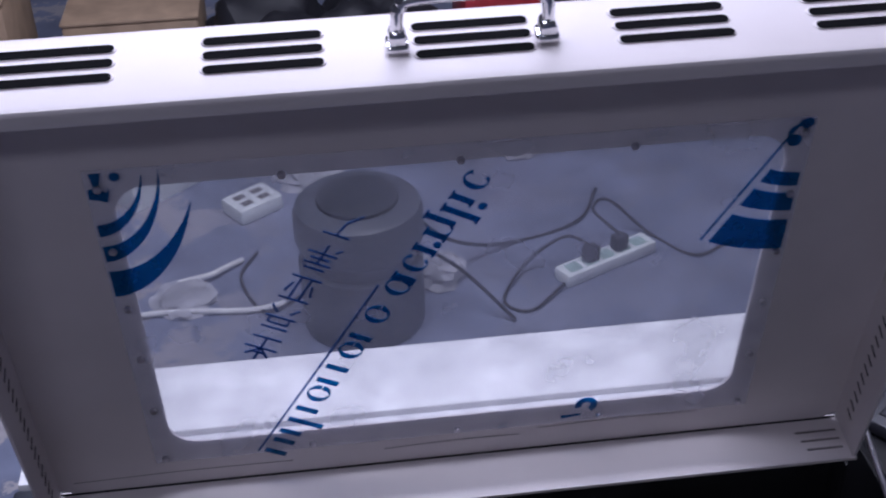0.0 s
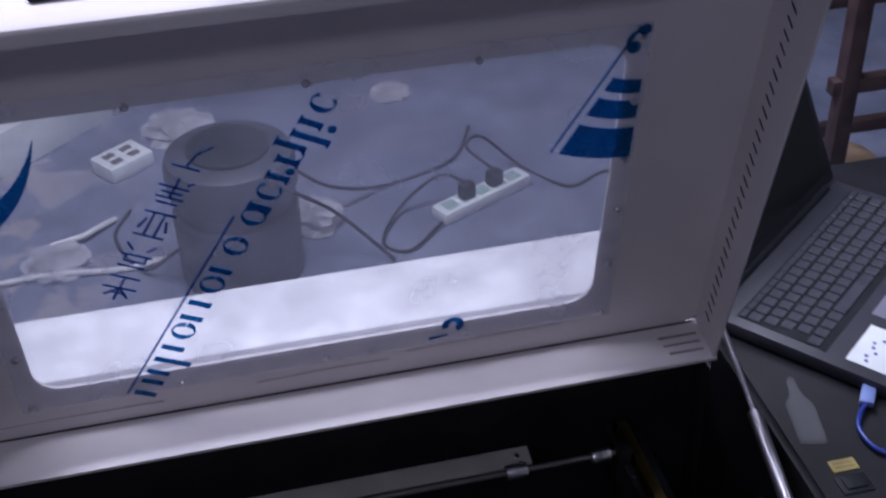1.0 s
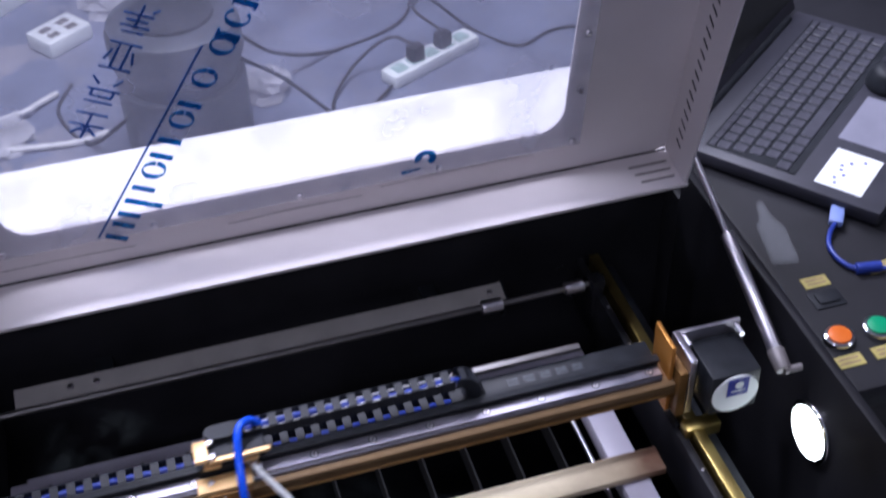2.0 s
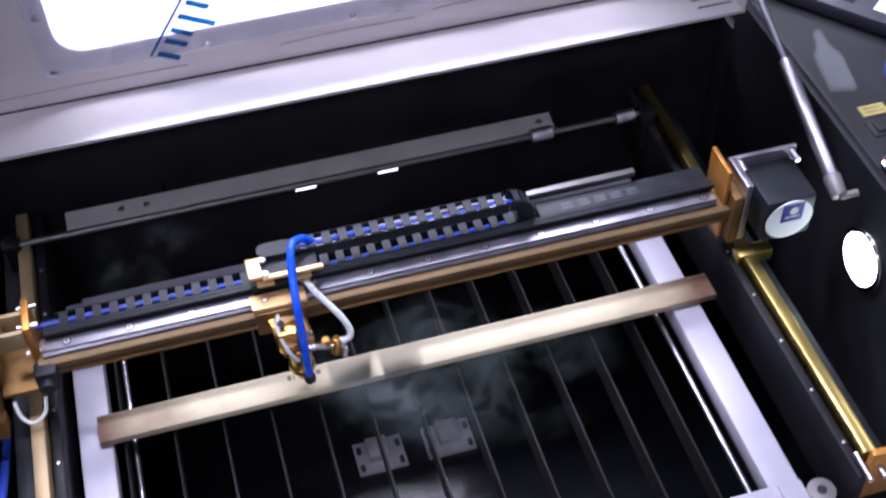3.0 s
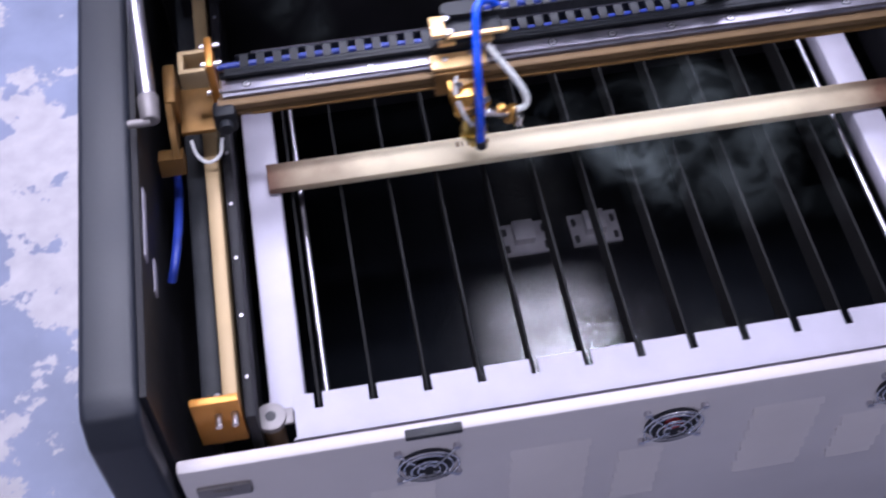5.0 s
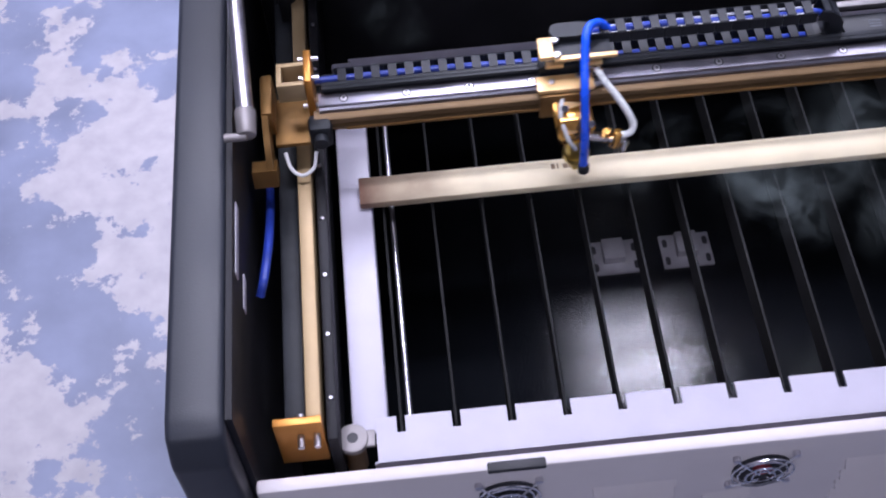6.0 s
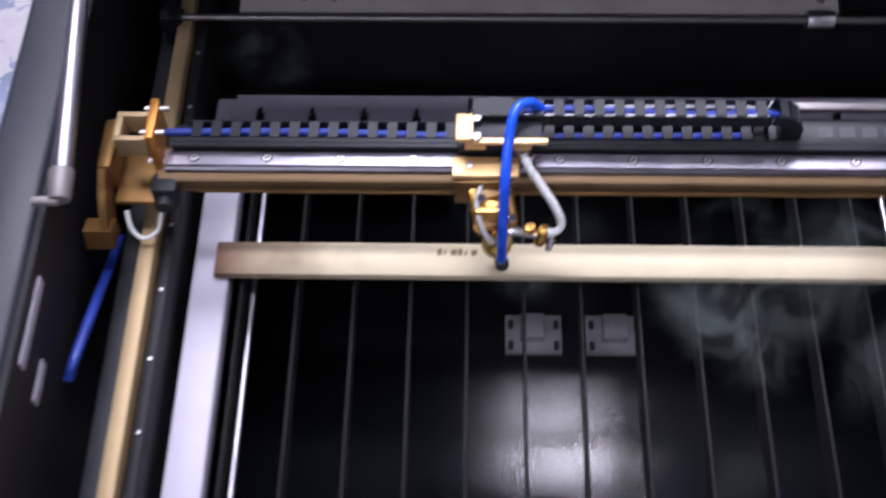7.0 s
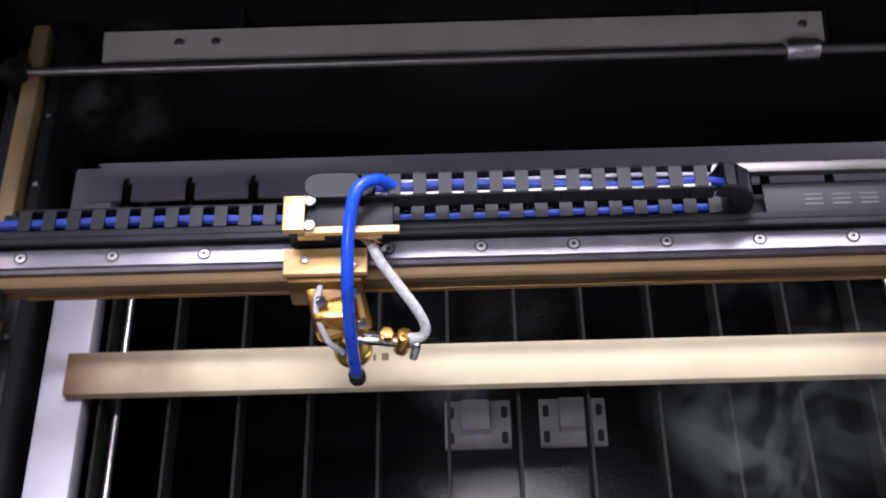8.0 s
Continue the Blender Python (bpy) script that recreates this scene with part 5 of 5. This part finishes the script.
def smoke_material():
    m = bpy.data.materials.new("thin_smoke")
    m.use_nodes = True
    nt = m.node_tree
    b = nt.nodes["Principled BSDF"]
    b.inputs["Base Color"].default_value = (0.55, 0.66, 0.66, 1)
    b.inputs["Roughness"].default_value, b.inputs["Specular IOR Level"].default_value = 1.0, 0.0
    tc = nt.nodes.new("ShaderNodeTexCoord")
    info = nt.nodes.new("ShaderNodeObjectInfo")
    add = nt.nodes.new("ShaderNodeVectorMath")
    add.operation = "MULTIPLY_ADD"
    add.inputs[1].default_value = (9, 7, 5)
    comb = nt.nodes.new("ShaderNodeCombineXYZ")
    for k in range(3):
        nt.links.new(info.outputs["Random"], comb.inputs[k])
    nt.links.new(comb.outputs[0], add.inputs[0])
    nt.links.new(tc.outputs["Object"], add.inputs[2])

    def math_node(op, a, b_=None, v=None):
        n = nt.nodes.new("ShaderNodeMath")
        n.operation = op
        n.use_clamp = op in ("SUBTRACT", "MULTIPLY")
        nt.links.new(a, n.inputs[0])
        if b_ is not None:
            nt.links.new(b_, n.inputs[1])
        elif v is not None:
            n.inputs[1].default_value = v
        return n.outputs[0]
    n1 = nt.nodes.new("ShaderNodeTexNoise")
    n1.inputs["Scale"].default_value, n1.inputs["Detail"].default_value, n1.inputs["Distortion"].default_value = 1.5, 2.5, 1.6
    n2 = nt.nodes.new("ShaderNodeTexNoise")
    n2.inputs["Scale"].default_value, n2.inputs["Detail"].default_value = 1.3, 3
    nt.links.new(add.outputs[0], n1.inputs["Vector"])
    nt.links.new(add.outputs[0], n2.inputs["Vector"])
    ridge = math_node("ABSOLUTE", math_node("ADD", n1.outputs["Fac"], v=-0.5))
    fil = nt.nodes.new("ShaderNodeMapRange")
    fil.interpolation_type = "SMOOTHSTEP"
    fil.inputs["From Min"].default_value, fil.inputs["From Max"].default_value = 0.0, 0.15
    fil.inputs["To Min"].default_value, fil.inputs["To Max"].default_value = 1.0, 0.30
    nt.links.new(ridge, fil.inputs["Value"])
    soft = nt.nodes.new("ShaderNodeMapRange")
    soft.inputs["From Min"].default_value, soft.inputs["From Max"].default_value = 0.40, 0.72
    nt.links.new(n2.outputs["Fac"], soft.inputs["Value"])
    ln = nt.nodes.new("ShaderNodeVectorMath")
    ln.operation = "LENGTH"
    nt.links.new(tc.outputs["Object"], ln.inputs[0])
    fade = nt.nodes.new("ShaderNodeMapRange")
    fade.interpolation_type = "SMOOTHSTEP"
    fade.inputs["From Min"].default_value, fade.inputs["From Max"].default_value = 0.15, 0.95
    fade.inputs["To Min"].default_value, fade.inputs["To Max"].default_value = 0.068, 0.0
    nt.links.new(ln.outputs["Value"], fade.inputs["Value"])
    fac = math_node("MULTIPLY", math_node("MULTIPLY", fil.outputs[0], soft.outputs[0]), fade.outputs[0])
    tr = nt.nodes.new("ShaderNodeBsdfTransparent")
    mix = nt.nodes.new("ShaderNodeMixShader")
    nt.links.new(fac, mix.inputs["Fac"])
    nt.links.new(tr.outputs[0], mix.inputs[1])
    nt.links.new(b.outputs[0], mix.inputs[2])
    nt.links.new(mix.outputs[0], nt.nodes["Material Output"].inputs[0])
    return m


# place, size, lean, drift per second
WISPS = [((0.40, 0.215, 0.850), (0.11, 0.12), (22, 8, 20), (0.050, -0.008, 0.004)),
         ((0.36, 0.235, 0.835), (0.12, 0.10), (-10, 12, 60), (0.040, 0.000, 0.003)),
         ((0.33, 0.20, 0.845), (0.09, 0.11), (18, -8, 130), (0.034, -0.006, 0.004)),
         ((0.27, 0.245, 0.85), (0.07, 0.06), (30, 0, 0), (0.006, 0.002, 0.002)),
         ((0.235, 0.262, 0.86), (0.05, 0.055), (35, 10, 80), (0.0, 0.004, 0.003)),
         ((0.08, 0.41, 0.90), (0.08, 0.06), (30, 5, 40), (-0.006, 0.010, 0.004)),
         ((0.46, 0.16, 0.88), (0.09, 0.13), (10, -12, 95), (0.045, -0.006, 0.004))]


def smoke():
    m = smoke_material()
    out = []
    for k, (p, size, lean, drift) in enumerate(WISPS):
        bm = bm_new()
        bmesh.ops.create_grid(bm, x_segments=20, y_segments=20, size=1)
        for v in bm.verts:
            v.co.z = 0.22 * noise.noise(Vector((v.co.x * 1.3 + 7 * k, v.co.y * 1.3, 3)))
        o = solid("smoke_wisp", bm, m, "thin pale drifting wisp of smoke over the table", "smoke", "smoke wisps", "stuff")
        o.scale = (size[0], size[1], 0.1)
        o.location = p
        out.append((o, p, lean, drift))
    return out


machine()
table()
stock()
side_rails()
gantry()
rear_drive()
chain, upper_run = cable_chain()
head = laser_head()
lid()
gas_struts()
laptop()
deck_things()
floor_things()
wisps = smoke()


# ---- what moves ----
def motions():
    rows, runs = [], []
    for k in range(81):
        t = 0.1 * k
        dx = -0.0172 * math.cos(2 * math.pi * t / 0.605) - 0.0149 * math.sin(2 * math.pi * t / 0.605)
        rows.append((t, pose(0.1905 + dx, 0, 0)))
        runs.append((t, pose(dx * 0.5, 0, 0)))
    walk(head, rows)
    walk(upper_run, runs)
    for o, p, lean, drift in wisps:
        walk(o, [(t, pose(*[a + d * (t - 4) for a, d in zip(p, drift)], lean[0] + 2 * (t - 4), lean[1], lean[2] + 4 * (t - 4))) for t in (0, 2, 4, 6, 8)])


motions()
